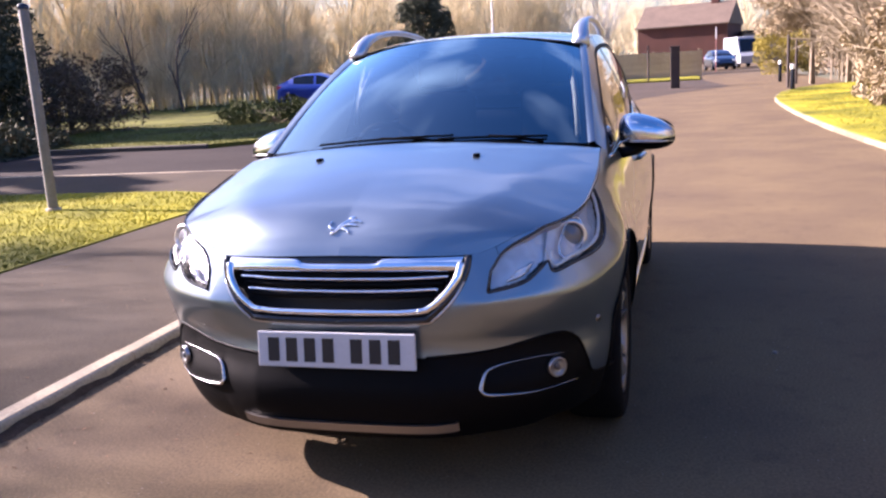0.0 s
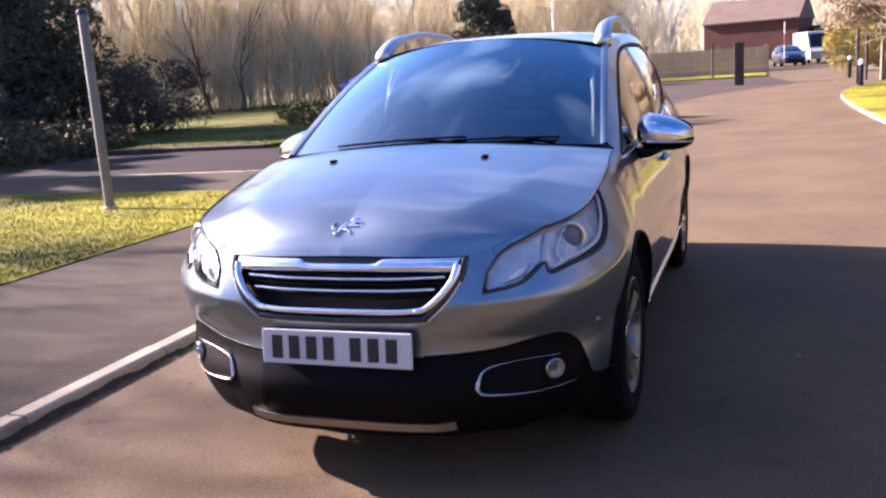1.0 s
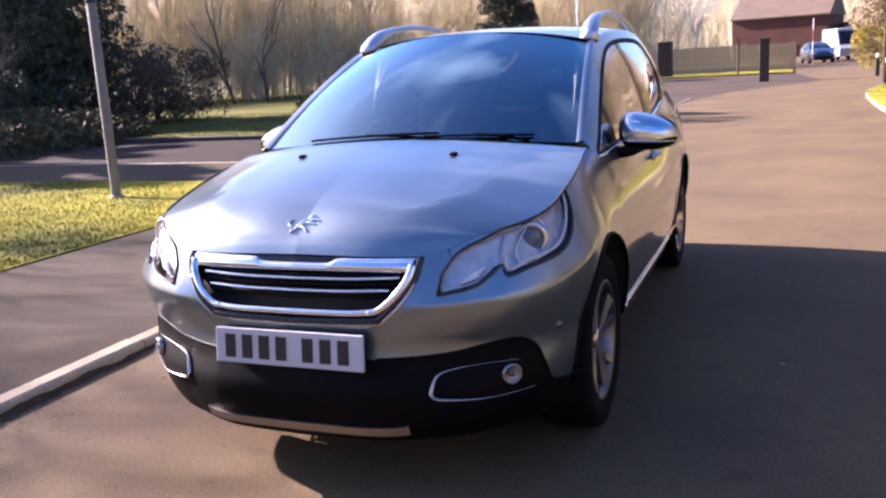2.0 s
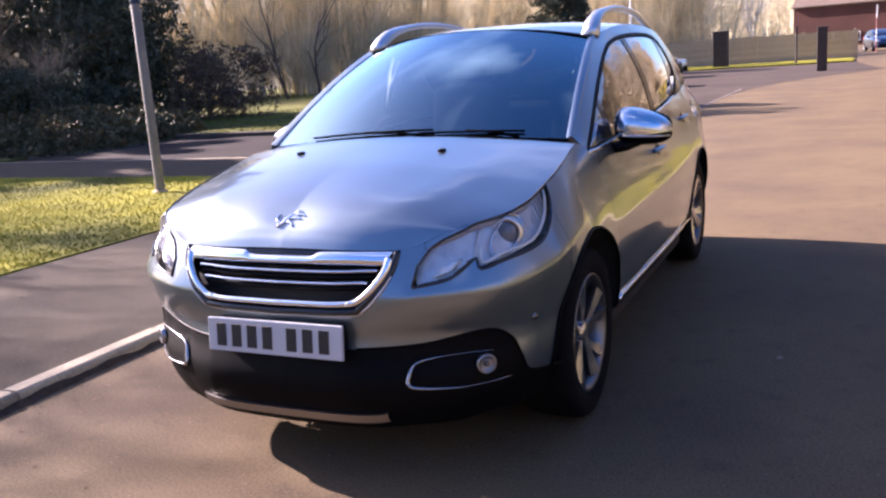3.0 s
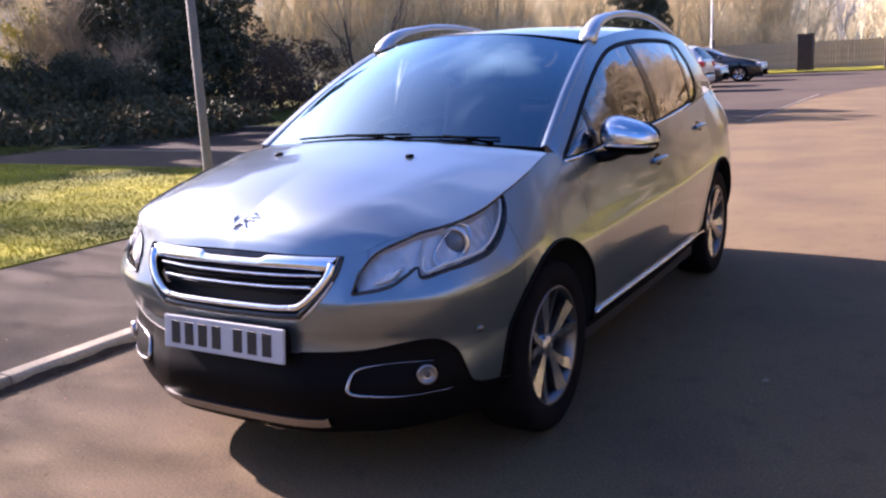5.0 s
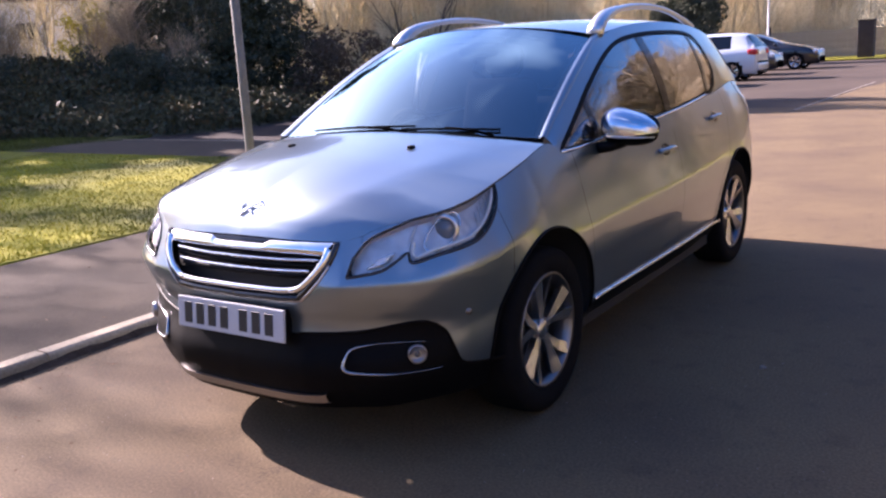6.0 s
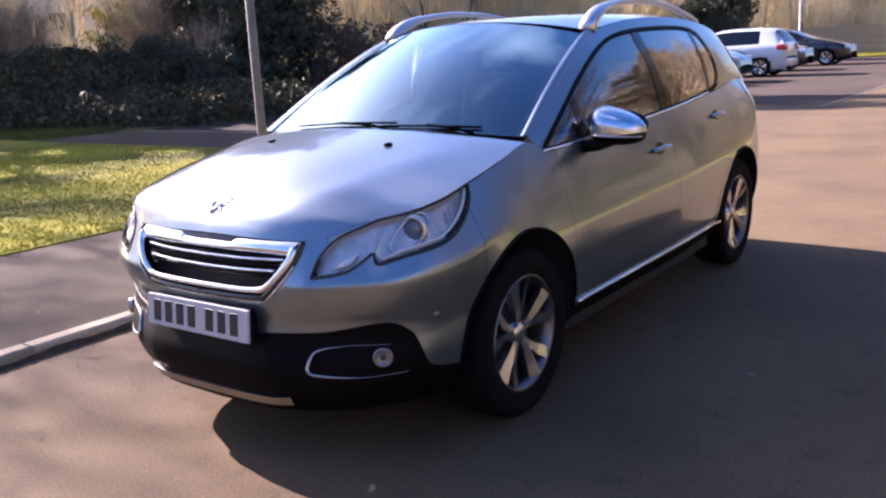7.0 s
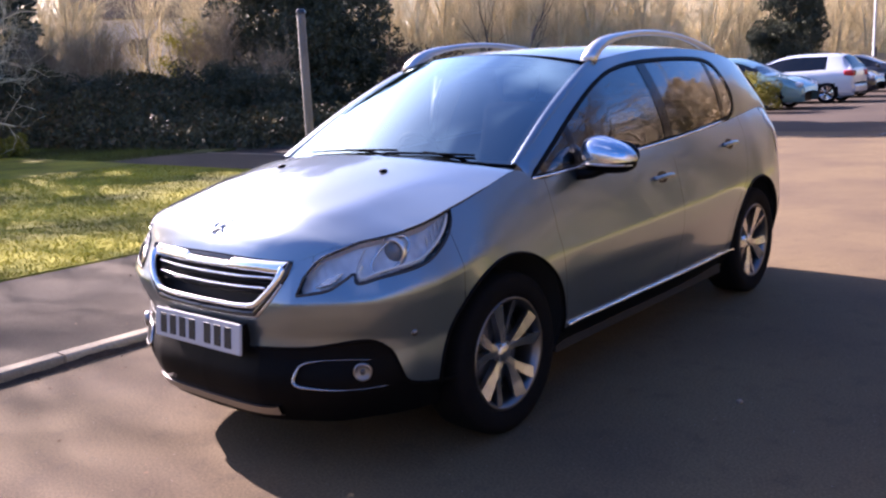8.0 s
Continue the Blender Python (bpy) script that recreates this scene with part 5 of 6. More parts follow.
spokes = [spoke_mesh(0.013, 0.027, -0.27, 0.009), spoke_mesh(0.013, 0.024, 0.30, -0.005)]
web = mesh("spoke_web", [(0.045, 0.04, -0.012), (0.045, 0.04, 0.012), (0.048, 0.11, 0.026), (0.048, 0.11, -0.026)], [(0, 3, 2, 1)], RIM_DARK)
for sgn in (1, -1):
    for wy in (FRONT_WHEEL, REAR_WHEEL):
        wheel = part("wheel", barrel, DARK, car, "alloy wheel with five split spokes and black tyre")
        wheel.matrix_basis = pose(sgn * (0.718 if wy < 2 else 0.702), wy, WHEEL_Z, 0, 0, 0 if sgn > 0 else 180) @ pose(0, 0, 0, 18 if wy < 2 else 47)
        for name, me in (("tyre", tyre), ("rim", rim), ("brake_disc", disc), ("hub_cap", hub)):
            part(name, me, None, wheel)
        for k in range(5):
            for me in (*spokes, web):
                o = part("spoke" if me is not web else "spoke_web", me, None, wheel)
                o.matrix_basis = pose(0, 0, 0, 72 * k)
            bolt = part("wheel_bolt", lathe([(0.055, 0.010), (0.068, 0.009), (0.069, 0.001)], 8), RIM_DARK, wheel)
            bolt.matrix_basis = pose(0, 0.038 * math.cos(radians(72 * k + 36)), 0.038 * math.sin(radians(72 * k + 36)))

# ---- cabin ----
# pale tube put in for the bright sun streak on the B-pillar
part("b_pillar_streak", tube([(-0.745, 2.25, 1.05), (-0.690, 2.22, 1.20), (-0.600, 2.19, 1.345)], 0.014, 6), PALE_STRIP, car, "pale strip standing for the sunlit streak at the pillar", smooth=True)
part("a_pillar_trim", tube([(0.600, 1.36, 1.02), (0.565, 1.58, 1.19), (0.515, 1.80, 1.36)], 0.014, 6), PALE_STRIP, car, "pale inner pillar trim", smooth=True)
dash = bmesh.new()
box(-0.66, 0.66, 1.12, 1.62, 0.74, 0.965, 0.06, 4, dash)
part("dashboard", dash, BLACK, car, "black dashboard", smooth=True)
part("cabin_floor", box(-0.70, 0.70, 1.2, 3.7, 0.42, 0.46), DARK, car)
for sx in (-0.36, 0.36):
    seat = bmesh.new()
    box(sx - 0.24, sx + 0.24, 1.95, 2.45, 0.46, 0.68, 0.06, 3, seat)
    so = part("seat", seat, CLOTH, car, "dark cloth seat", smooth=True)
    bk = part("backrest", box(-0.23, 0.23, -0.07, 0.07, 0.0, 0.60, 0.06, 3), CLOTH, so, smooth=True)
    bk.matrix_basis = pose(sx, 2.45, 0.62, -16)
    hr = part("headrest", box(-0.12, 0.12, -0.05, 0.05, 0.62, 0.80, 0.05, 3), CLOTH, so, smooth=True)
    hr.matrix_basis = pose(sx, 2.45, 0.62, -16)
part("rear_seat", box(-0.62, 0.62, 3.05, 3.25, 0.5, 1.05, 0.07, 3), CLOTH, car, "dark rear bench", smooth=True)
wh = part("steering_wheel", tube([(0.17 * math.cos(w), 0, 0.17 * math.sin(w)) for w in np.linspace(0, 2 * math.pi, 32, endpoint=False)], 0.015, 8, closed=True, up=(0, 1, 0)), BLACK, car, smooth=True)
wh.matrix_basis = pose(-0.36, 1.72, 0.93, 25)
part("rear_view_mirror", box(-0.11, 0.11, 1.74, 1.77, 1.33, 1.39, 0.02, 3), BLACK, car, smooth=True)


# ---- evergreens, hedges and shrubs ----
bush("evergreen_tree", 21, (-19.4, 18.4), (2.2, 2.2, 9.8), 260, 80000, 0.095, EVERGREEN, "tall dark evergreen tree with dense foliage", "tree", cone=0.3)
bush("evergreen_tree", 22, (-21.2, 20.4), (2.0, 2.0, 7.5), 160, 46000, 0.095, EVERGREEN, "dark evergreen tree beside the bank of shrubs", "tree", cone=0.4)
# conifers added, mostly out of view, to throw shade along the side road
for k, (x, y, h) in enumerate([(-31.0, 8.6, 12.0), (-31.5, 10.6, 13.5), (-33.0, 11.8, 13.0), (-35.0, 13.6, 13.0), (-36.5, 15.6, 13.5), (-34.5, 6.8, 12.0), (-35.5, 9.8, 14.0)]):
    bush("conifer", 31 + k, (x, y), (2.1, 2.1, h), 80, 16000, 0.3, EVERGREEN, "tall dark conifer added to shade the side road", "tree", cone=0.45)
bush("evergreen_tree", 23, (-21.2, 17.7), (1.5, 1.5, 8.6), 220, 50000, 0.095, EVERGREEN, "dark evergreen tree beside the bank of shrubs", "tree", cone=0.3)
# three more added out of view to shade the lawn
for k, (x, y, h) in enumerate([(-24.5, 3.9, 9.6), (-26.5, 7.2, 8.2), (-27.5, 5.9, 6.6)]):
    bush("conifer", 91 + k, (x, y), (1.0, 0.9, h), 60, 16000, 0.16, EVERGREEN, "dark conifer shading the lawn", "tree", cone=0.5)
bush("shrub", 95, (-17.4, 7.0), (0.45, 0.45, 0.5), 20, 2600, 0.06, YELLOW_LEAF, "small yellow-green shrub at the edge of the lawn", z=0.0)
bush("shrub", 41, (-16.2, 19.4), (1.5, 1.5, 2.1), 44, 9000, 0.07, leafy("purple_brown_leaf", (0.11, 0.085, 0.062)), "round purple-brown shrub on the far lawn")
for k in range(9):
    bush("laurel_bank", 51 + k, (-17.6 - 2.1 * k, 14.2 - 0.08 * k + 0.5 * math.sin(k * 1.7)), (1.3 + 0.4 * (k % 2), 1.1, 1.0 + 0.35 * math.sin(k * 2.3)), 40, 12000, 0.06, EVERGREEN, "low dark laurel shrub on the bank", "shrub", z=0.65)
bush("hedge", 71, (-10.6, 21.5), (1.75, 0.7, 0.62), 60, 9000, 0.05, HEDGE_LEAF, "low rounded green hedge on the lawn", "hedge")
bush("shrub", 72, (-6.2, 21.9), (0.55, 0.55, 0.95), 40, 9000, 0.034, YELLOW_LEAF, "small yellow-green shrub beside the car park")
bush("shrub", 73, (-23.6, 15.9), (0.8, 0.8, 3.6), 60, 7000, 0.06, leafy("bright_yellow_leaf", (0.38, 0.33, 0.05)), "sunlit yellow-green shrub among the trees", z=0.0)
bush("conifer", 74, (-11.9, 41.6), (1.9, 1.7, 5.2), 260, 60000, 0.08, EVERGREEN, "dark conifer beyond the car park", "tree", cone=0.55, lump=0.95)
TAN_LEAF = leafy("dry_tan_leaf", (0.32, 0.255, 0.16))
bush("beech_shrub", 76, (5.75, 18.6), (1.15, 2.4, 6.4), 240, 70000, 0.06, TAN_LEAF, "tall shrub keeping its dry tan leaves beside the road", "shrub", cone=0.2, lump=0.8)
bush("beech_tree", 77, (6.3, 30.6), (2.2, 2.2, 4.6), 90, 22000, 0.07, TAN_LEAF, "tree keeping its dry tan leaves beside the gateway", "tree", trunk=1.9)
bush("beech_tree", 78, (8.6, 36.0), (2.6, 2.6, 6.5), 90, 18000, 0.09, TAN_LEAF, "tree keeping its dry tan leaves beside the gateway", "tree", trunk=0.4)
bush("shrub", 75, (5.7, 44.5), (1.3, 1.2, 2.1), 60, 14000, 0.06, leafy("golden_leaf", (0.30, 0.245, 0.05)), "yellow-green shrub beside the gateway")


# the dark bank where the side road ends: a slope covered with leaves
BANK_MAT = leafy("bank_leaf", (0.088, 0.086, 0.046))
foot = curve_through([(-12.9, 15.2), (-12.45, 12.6), (-12.5, 11.0), (-13.3, 9.9), (-15.0, 9.15), (-18, 8.7), (-24, 8.4), (-34, 8.3)], 120)
ridge = curve_through([(-15.5, 16.6), (-16.2, 15.4), (-17.4, 14.6), (-19.0, 13.9), (-22.0, 13.4), (-27, 13.2), (-36, 13.0)], 120)


def bank_at(u, v):
    i = u * 119
    p = np.stack([np.interp(i, range(120), foot[:, k]) * (1 - v) + np.interp(i, range(120), ridge[:, k]) * v for k in (0, 1)], 1)
    top = np.interp(u, [0, 0.12, 0.3, 0.6, 1], [0.35, 0.7, 1.15, 1.45, 1.5])
    lumps = 1 + 0.30 * np.sin(p[:, 0] * 2.1 + 1.3 * np.sin(p[:, 1] * 1.7)) * np.sin(p[:, 1] * 2.6 + 0.6) + 0.28 * np.sin(p[:, 0] * 0.9 + 0.7)
    return np.column_stack([p, top * np.sin(v * math.pi / 2) ** 0.8 * lumps + 0.01])


bu, bv = np.meshgrid(np.linspace(0, 1, 60), np.linspace(0, 1, 12), indexing="ij")
bank = part("bank", (bank_at(bu.ravel(), bv.ravel()), grid_faces(60, 12)), SOIL_MAT, None, smooth=True)
tagged(bank, "shaded earth bank under dense evergreen cover", "bank", kind="structure")
bg = np.random.default_rng(77)


def on_bank(g, n):
    p = bank_at(g.uniform(0, 1, n) ** 1.2, g.uniform(0.0, 1, n))
    p[:, 2] += np.abs(g.normal(0, 0.10, n))
    return p, np.tile((0.3, -0.3, 0.9), (n, 1))


tagged(new("ground_cover", quads_mesh("ground_cover", *leaves(bg, 80000, 0.085, on_bank), BANK_MAT)), "dense dark evergreen ground cover on the bank", "shrubs", kind="stuff")


tagged(new("dry_stalks", quads_mesh("dry_stalks", *leaves(bg, 7000, 0.11, on_bank), leafy("dry_bank_leaf", (0.13, 0.09, 0.045)))), "dry brown leaves among the cover on the bank", "shrubs", kind="stuff")


# ---- bare trees ----
bush("beech_tree", 79, (5.3, 31.9), (1.7, 1.7, 4.6), 120, 26000, 0.07, TAN_LEAF, "tree keeping its dry tan leaves beside the gateway", "tree", trunk=2.0, lump=0.8)
bare_tree("bare_tree", 102, 8.0, 0.6, (5, 4, 3, 2), 0.14, "bare tree with dense sunlit straw-coloured twigs", (6.6, 29.5), "trees by the gate", upright=0.6, bark=SUNLIT_TWIG)
bare_tree("bare_tree", 104, 9.0, 0.8, (4, 4, 3, 2), 0.22, "large bare tree on the lawn beside the road", (8.6, 11.0), "roadside trees", bark=DARK_BARK)
bare_tree("bare_tree", 105, 10.0, 0.9, (4, 4, 3, 2), 0.25, "large bare tree on the lawn beside the road", (10.5, 5.0), "roadside trees", bark=DARK_BARK)
bare_tree("bare_tree", 106, 9.5, 0.8, (4, 4, 3, 2), 0.22, "large bare tree on the lawn beside the road", (9.5, 17.0), "roadside trees", bark=DARK_BARK)
for k, (x, y) in enumerate([(-22.7, 33.0), (-21.4, 33.8)]):
    bare_tree("bare_tree", 151 + k, 5.0, 0.5, (3, 2), 0.07, "slim dark-barked tree at the edge of the wood", (x, y), "dark trunks", z=0.05, bark=DARK_BARK, upright=1.0)
for k, (x, y, h) in enumerate([(-27.5, -5.5, 12.5), (-29.0, -1.6, 13.6), (-27.0, -3.4, 13.0), (-16.0, 1.4, 7.7), (-18.5, 3.0, 8.8), (-16.5, 5.0, 6.0)]):
    bare_tree("bare_tree", 107 + k, h, 0.75, (5, 4, 3, 2), 0.20 if h > 9 else 0.12, "bare tree on the verge throwing soft shadows", (x, y), "verge trees", z=0.06)
for k, (x, h) in enumerate([(-13.3, 7.5), (-11.6, 8.5), (-8.6, 7.0), (-5.0, 8.0)]):
    bare_tree("birch_tree", 130 + k, h, 0.45, (4, 3, 2), 0.16, "white-barked birch beyond the fence", (x, 66.0 + 1.5 * (k % 2)), "birches", z=-0.03, bark=BIRCH)
EAST = []
er = np.random.default_rng(9)
for k in range(340):
    EAST.append((er.uniform(15.5, 34), er.uniform(-14, 60), 0.0, er.uniform(6.0, 12.0)))
thicket("woodland", 12, EAST, "bare brown woodland along the lawn", mat=SUNLIT_TWIG)
RIDGE = [(x if not -25.6 < x < -22.4 else x - 4.0, 14.3 + er.uniform(-0.6, 2.4), 0.9, er.uniform(1.2, 3.0)) for x in er.uniform(-33, -18.5, 64)]
thicket("undergrowth", 17, RIDGE, "dry brown shrubs on top of the bank", kinds=5, fork=(6, 4, 2), spread=0.8, mat=material("dry_brown_twigs", (0.36, 0.30, 0.20), 0.9, vary=0.7, scale=0.5, tint=(0.15, 0.12, 0.08), random_by="island"))
GATE = [(er.uniform(4.75, 6.2), er.uniform(16.5, 21.5), 0.05, er.uniform(3.5, 6.5)) for _ in range(22)] + [(er.uniform(6.3, 10.5), er.uniform(29.5, 42), 0.0, er.uniform(3.5, 7.5)) for _ in range(60)]
thicket("shrubs_by_gate", 16, GATE, "dense sunlit bare shrubs beside the gateway", fork=(5, 4, 3), spread=0.7, mat=SUNLIT_TWIG)
NORTH = []
for k in range(170):
    NORTH.append((er.uniform(-50, 70), er.uniform(120, 170), 0.0, er.uniform(7, 13)))
for k in range(60):
    NORTH.append((er.uniform(-40, -6), er.uniform(62, 90), 0.0, er.uniform(5, 9)))
thicket("woodland", 13, NORTH, "distant bare woodland beyond the yard", fork=(4, 3, 2))
# trees added out of view behind the camera for the car's nose to reflect
SOUTH = []
for k in range(260):
    SOUTH.append((er.uniform(-30, 44), er.uniform(-40, -24), 0.0, er.uniform(5, 10)))
for k in range(160):
    SOUTH.append((er.uniform(-10, 30), er.uniform(-27, -22), 0.0, er.uniform(1.5, 3.5)))
thicket("woodland", 14, SOUTH, "unseen bare woodland added for the car's reflections", mat=SUNLIT_TWIG)
SCRUB = [(x + er.normal(0, 1.2), y + er.normal(0, 1.2), 0.0, er.uniform(1.0, 2.6)) for x, y, _, _ in WOODS for _ in range(1)]
thicket("undergrowth", 15, SCRUB, "dry brown undergrowth below the saplings", kinds=4, fork=(5, 3), spread=0.9)


# ---- litter on the road ----
def litter(name, seed, count, where, size, mat, text):
    """Small curled flakes lying on the ground."""
    rng = np.random.default_rng(seed)
    p = where(rng, count)
    a = rng.uniform(0, 2 * np.pi, count)
    s = rng.uniform(0.3, 1.0, count) * size
    u, w = np.stack([np.cos(a), np.sin(a), 0 * a], 1) * s[:, None], np.stack([-np.sin(a), np.cos(a), 0 * a], 1) * (s * 0.55)[:, None]
    up = np.array((0, 0, 1.0)) * (s * rng.uniform(0.15, 0.5, count))[:, None]
    v = np.stack([p - u, p + w + up, p + u, p - w + up * 0.4], 1).reshape(-1, 3)
    return tagged(new(name, quads_mesh(name, v, np.arange(4 * count).reshape(-1, 4), mat)), text, "litter", kind="stuff")


LEAF_BROWN = material("dry_leaf", (0.16, 0.085, 0.04), 0.8, vary=0.6, scale=9, random_by="island")
GUTTER_DIRT = material("gutter_dirt", (0.062, 0.044, 0.032), 0.95, vary=0.6, scale=14, fine=0.3, fine_scale=160, bump=0.6, spec=0.05)
GRIT = material("road_grit", (0.21, 0.17, 0.14), 0.9, vary=0.6, scale=9, random_by="island")
litter("leaf_litter", 61, 420, lambda g, n: np.stack([-1.56 + 1.1 * g.exponential(0.45, n), g.uniform(-2.5, 6, n), np.full(n, 0.003)], 1), 0.013, LEAF_BROWN, "brown leaf scraps lying along the kerb")
litter("leaf_litter", 64, 2600, lambda g, n: np.stack([-1.585 + np.abs(g.exponential(0.022, n)) * (1 + np.sin(np.arange(n) * 0.37)), g.uniform(-2.5, 7, n), np.full(n, 0.003)], 1), 0.012, GUTTER_DIRT, "dark rotted leaf dirt in the gutter")
litter("leaf_litter", 62, 160, lambda g, n: np.stack([g.uniform(-3.7, -1.8, n), g.uniform(-1, 6.5, n), np.full(n, KERB_Z)], 1), 0.014, LEAF_BROWN, "brown leaf scraps scattered on the footpath")
litter("grit", 63, 2600, lambda g, n: np.stack([g.uniform(-1.55, 3.3, n), g.uniform(-2.5, 5, n), np.full(n, 0.002)], 1), 0.005, GRIT, "loose pale grit on the asphalt")

sr = np.random.default_rng(65)
sy = np.linspace(-2.5, 7.0, 380)
soft = np.array((1, 3, 4, 3, 1)) / 12
high = np.clip(0.014 + 0.009 * np.sin(sy * 3.1) + np.convolve(sr.normal(0, 0.008, 380), soft, "same"), 0.003, 0.032)
wide = np.clip(0.026 + 0.014 * np.sin(sy * 2.3 + 1) + np.convolve(sr.normal(0, 0.016, 380), soft, "same"), 0.006, 0.07)
ridge_v = np.stack([np.stack([0 * sy - 1.586, sy, high], 1), np.stack([-1.585 + wide * 0.45, sy, high * 0.55], 1), np.stack([-1.585 + wide, sy, 0 * sy + 0.001], 1)], 1).reshape(-1, 3)
soil = part("gutter_soil", (ridge_v, grid_faces(380, 3)), GUTTER_DIRT, smooth=True)
tagged(soil, "dark crumbly dirt gathered along the kerb's foot", "dirt", kind="stuff")

# ---- posts, fence, gate, building ----
pebble = part("pebble", lathe([(0.0, 0.012), (0.006, 0.014), (0.011, 0.009), (0.012, 0.001)], 9, "z"), GRIT, None, smooth=True)
pebble.matrix_basis = pose(1.416, 1.581, 0.0, 0, 0, 20)
tagged(pebble, "small pale stone lying on the asphalt", "stone")

pole = thing("signpost", "slim grey metal post standing in the lawn", "post", at=(-5.69, 5.65, 0.06))
part("shaft", lathe([(0.0, 0.055), (2.14, 0.052), (2.16, 0.046)], 16, "z"), POLE_MAT, pole, smooth=True)
part("cap", lathe([(2.14, 0.058), (2.18, 0.058), (2.20, 0.04), (2.205, 0.001)], 16, "z"), GLOSS_BLACK, pole, "dark plastic cap", smooth=True)
part("collar", lathe([(0.0, 0.09), (0.02, 0.085), (0.03, 0.056)], 16, "z"), KERB_MAT, pole, "concrete collar", smooth=True)

for x, y, w, h, text in ((0.52, 34.6, 0.36, 1.60, "dark timber gate post beside the road"), (-4.72, 46.5, 0.72, 1.75, "dark metal cabinet before the fence")):
    g = thing("gate_post" if w < 0.5 else "cabinet", text, "post" if w < 0.5 else "cabinet", at=(x, y, 0.0 if w < 0.5 else 0.07))
    part("shaft" if w < 0.5 else "housing", box(-w / 2, w / 2, -w / 2, w / 2, 0, h, 0.02, 2), DARK_WOOD, g)
    part("cap" if w < 0.5 else "lid", box(-w / 2 - 0.03, w / 2 + 0.03, -w / 2 - 0.03, w / 2 + 0.03, h, h + 0.06, 0.02, 2), DARK_WOOD, g)
for x, y, h in ((-0.95, 44.6, 1.75), (-9.0, 45.2, 1.7), (4.28, 29.8, 1.75), (4.87, 32.9, 1.6)):
    g = thing("slim_post", "slim dark metal post", "post", at=(x, y, 0.0 if y < 44 else 0.07))
    part("shaft", lathe([(0, 0.05), (h, 0.05), (h + 0.02, 0.03), (h + 0.025, 0.001)], 10, "z"), DARK_WOOD, g)
fence = thing("fence", "weathered close-board timber fence across the far verge", "fence", kind="structure")
board = mesh("fence_board", *(lambda b: ([v.co[:] for v in b.verts], [[v.index for v in f.verts] for f in b.faces]))(box(-0.072, 0.072, -0.011, 0.011, 0, 1.45)), WOOD_MAT)
for k in range(170):
    o = part("fence_board", board, None, fence)
    o.matrix_basis = pose(1.7 - 0.152 * k, 50.0 + (0.012 if k % 2 else 0.0), 0.03 + random.uniform(-0.015, 0.015))
for k in range(11):
    o = part("fence_post", box(-0.05, 0.05, 0.03, 0.13, 0, 1.53, 0.006, 1), WOOD_MAT, fence)
    o.matrix_basis = pose(1.6 - 2.5 * k, 50.0, 0.03)
for x, y, text in ((4.07, 26.4, "black bollard with a white cap on the lawn edge"), (4.6, 36.0, "black bollard with a white cap beside the trees")):
    b = thing("bollard", text, "bollard", "bollards", at=(x, y, -0.03))
    part("shaft", lathe([(0.0, 0.075), (0.72, 0.070), (0.73, 0.066)], 16, "z"), GLOSS_BLACK, b, smooth=True)
    part("cap", lathe([(0.73, 0.072), (0.83, 0.070), (0.86, 0.055), (0.87, 0.001)], 16, "z"), WHITE_PAINT, b, "white reflective cap", smooth=True)
lamp_post = thing("lamp_post", "slim pale lamp post beyond the car park", "lamp", at=(-9.2, 45.6, 0.07))
part("shaft", lathe([(0, 0.07), (1.2, 0.065), (1.22, 0.05), (6.0, 0.035)], 12, "z"), WHITE_PAINT, lamp_post, smooth=True)
part("lantern", box(-0.12, 0.12, -0.5, 0.05, 5.98, 6.1, 0.03, 2), POLE_MAT, lamp_post)
DULL_RED = material("faded_red_paint", (0.30, 0.11, 0.09), 0.6, vary=0.3, scale=5)
barrier = thing("barrier_post", "red and white barrier post beside the yard entrance", "post", at=(2.85, 62.0, -0.03))
for k in range(4):
    part("band", lathe([(0.75 * k, 0.035), (0.75 * (k + 1), 0.035)], 10, "z"), WHITE_PAINT if k % 2 else DULL_RED, barrier)

house = thing("building", "two-storey red brick building with a brown tiled roof", "building", at=(1.2, 112.0, -0.03), turn=-14)
part("wall", box(-5.3, 5.3, -4.0, 4.0, 0, 4.6), BRICK_MAT, house, "red brick wall")
v = [(-5.5, -4.3, 4.5), (5.5, -4.3, 4.5), (5.5, 4.3, 4.5), (-5.5, 4.3, 4.5), (-5.5, 0, 7.3), (5.5, 0, 7.3), (-5.5, -4.3, 4.65), (5.5, -4.3, 4.65), (5.5, 4.3, 4.65), (-5.5, 4.3, 4.65)]
part("roof", (v, [(0, 1, 7, 6), (1, 2, 8, 7), (2, 3, 9, 8), (3, 0, 6, 9), (6, 7, 5, 4), (8, 9, 4, 5), (7, 8, 5), (9, 6, 4), (3, 2, 1, 0)]), ROOF_MAT, house, "brown tiled roof")
part("chimney", box(2.6, 3.5, -0.4, 0.4, 6.4, 8.0, 0.02, 1), BRICK_MAT, house)
for x in (-4.2, -1.4, 1.4, 4.2):
    for z in (0.5,):
        w = part("window", box(x - 0.55, x + 0.55, -4.06, -3.98, z, z + 1.05), WHITE_PAINT, house, "white window frame")
        part("pane", box(x - 0.46, x + 0.46, -4.075, -4.055, z + 0.09, z + 0.96), GLOSS_BLACK, w)
RENDER_WALL = material("pale_render", (0.66, 0.67, 0.70), 0.9, vary=0.35, scale=0.8, fine=0.1, fine_scale=30, tint=(0.45, 0.45, 0.47))
pale = thing("house", "pale rendered house behind the bare trees", "building", at=(-50.5, 32.5, -0.03), turn=58)
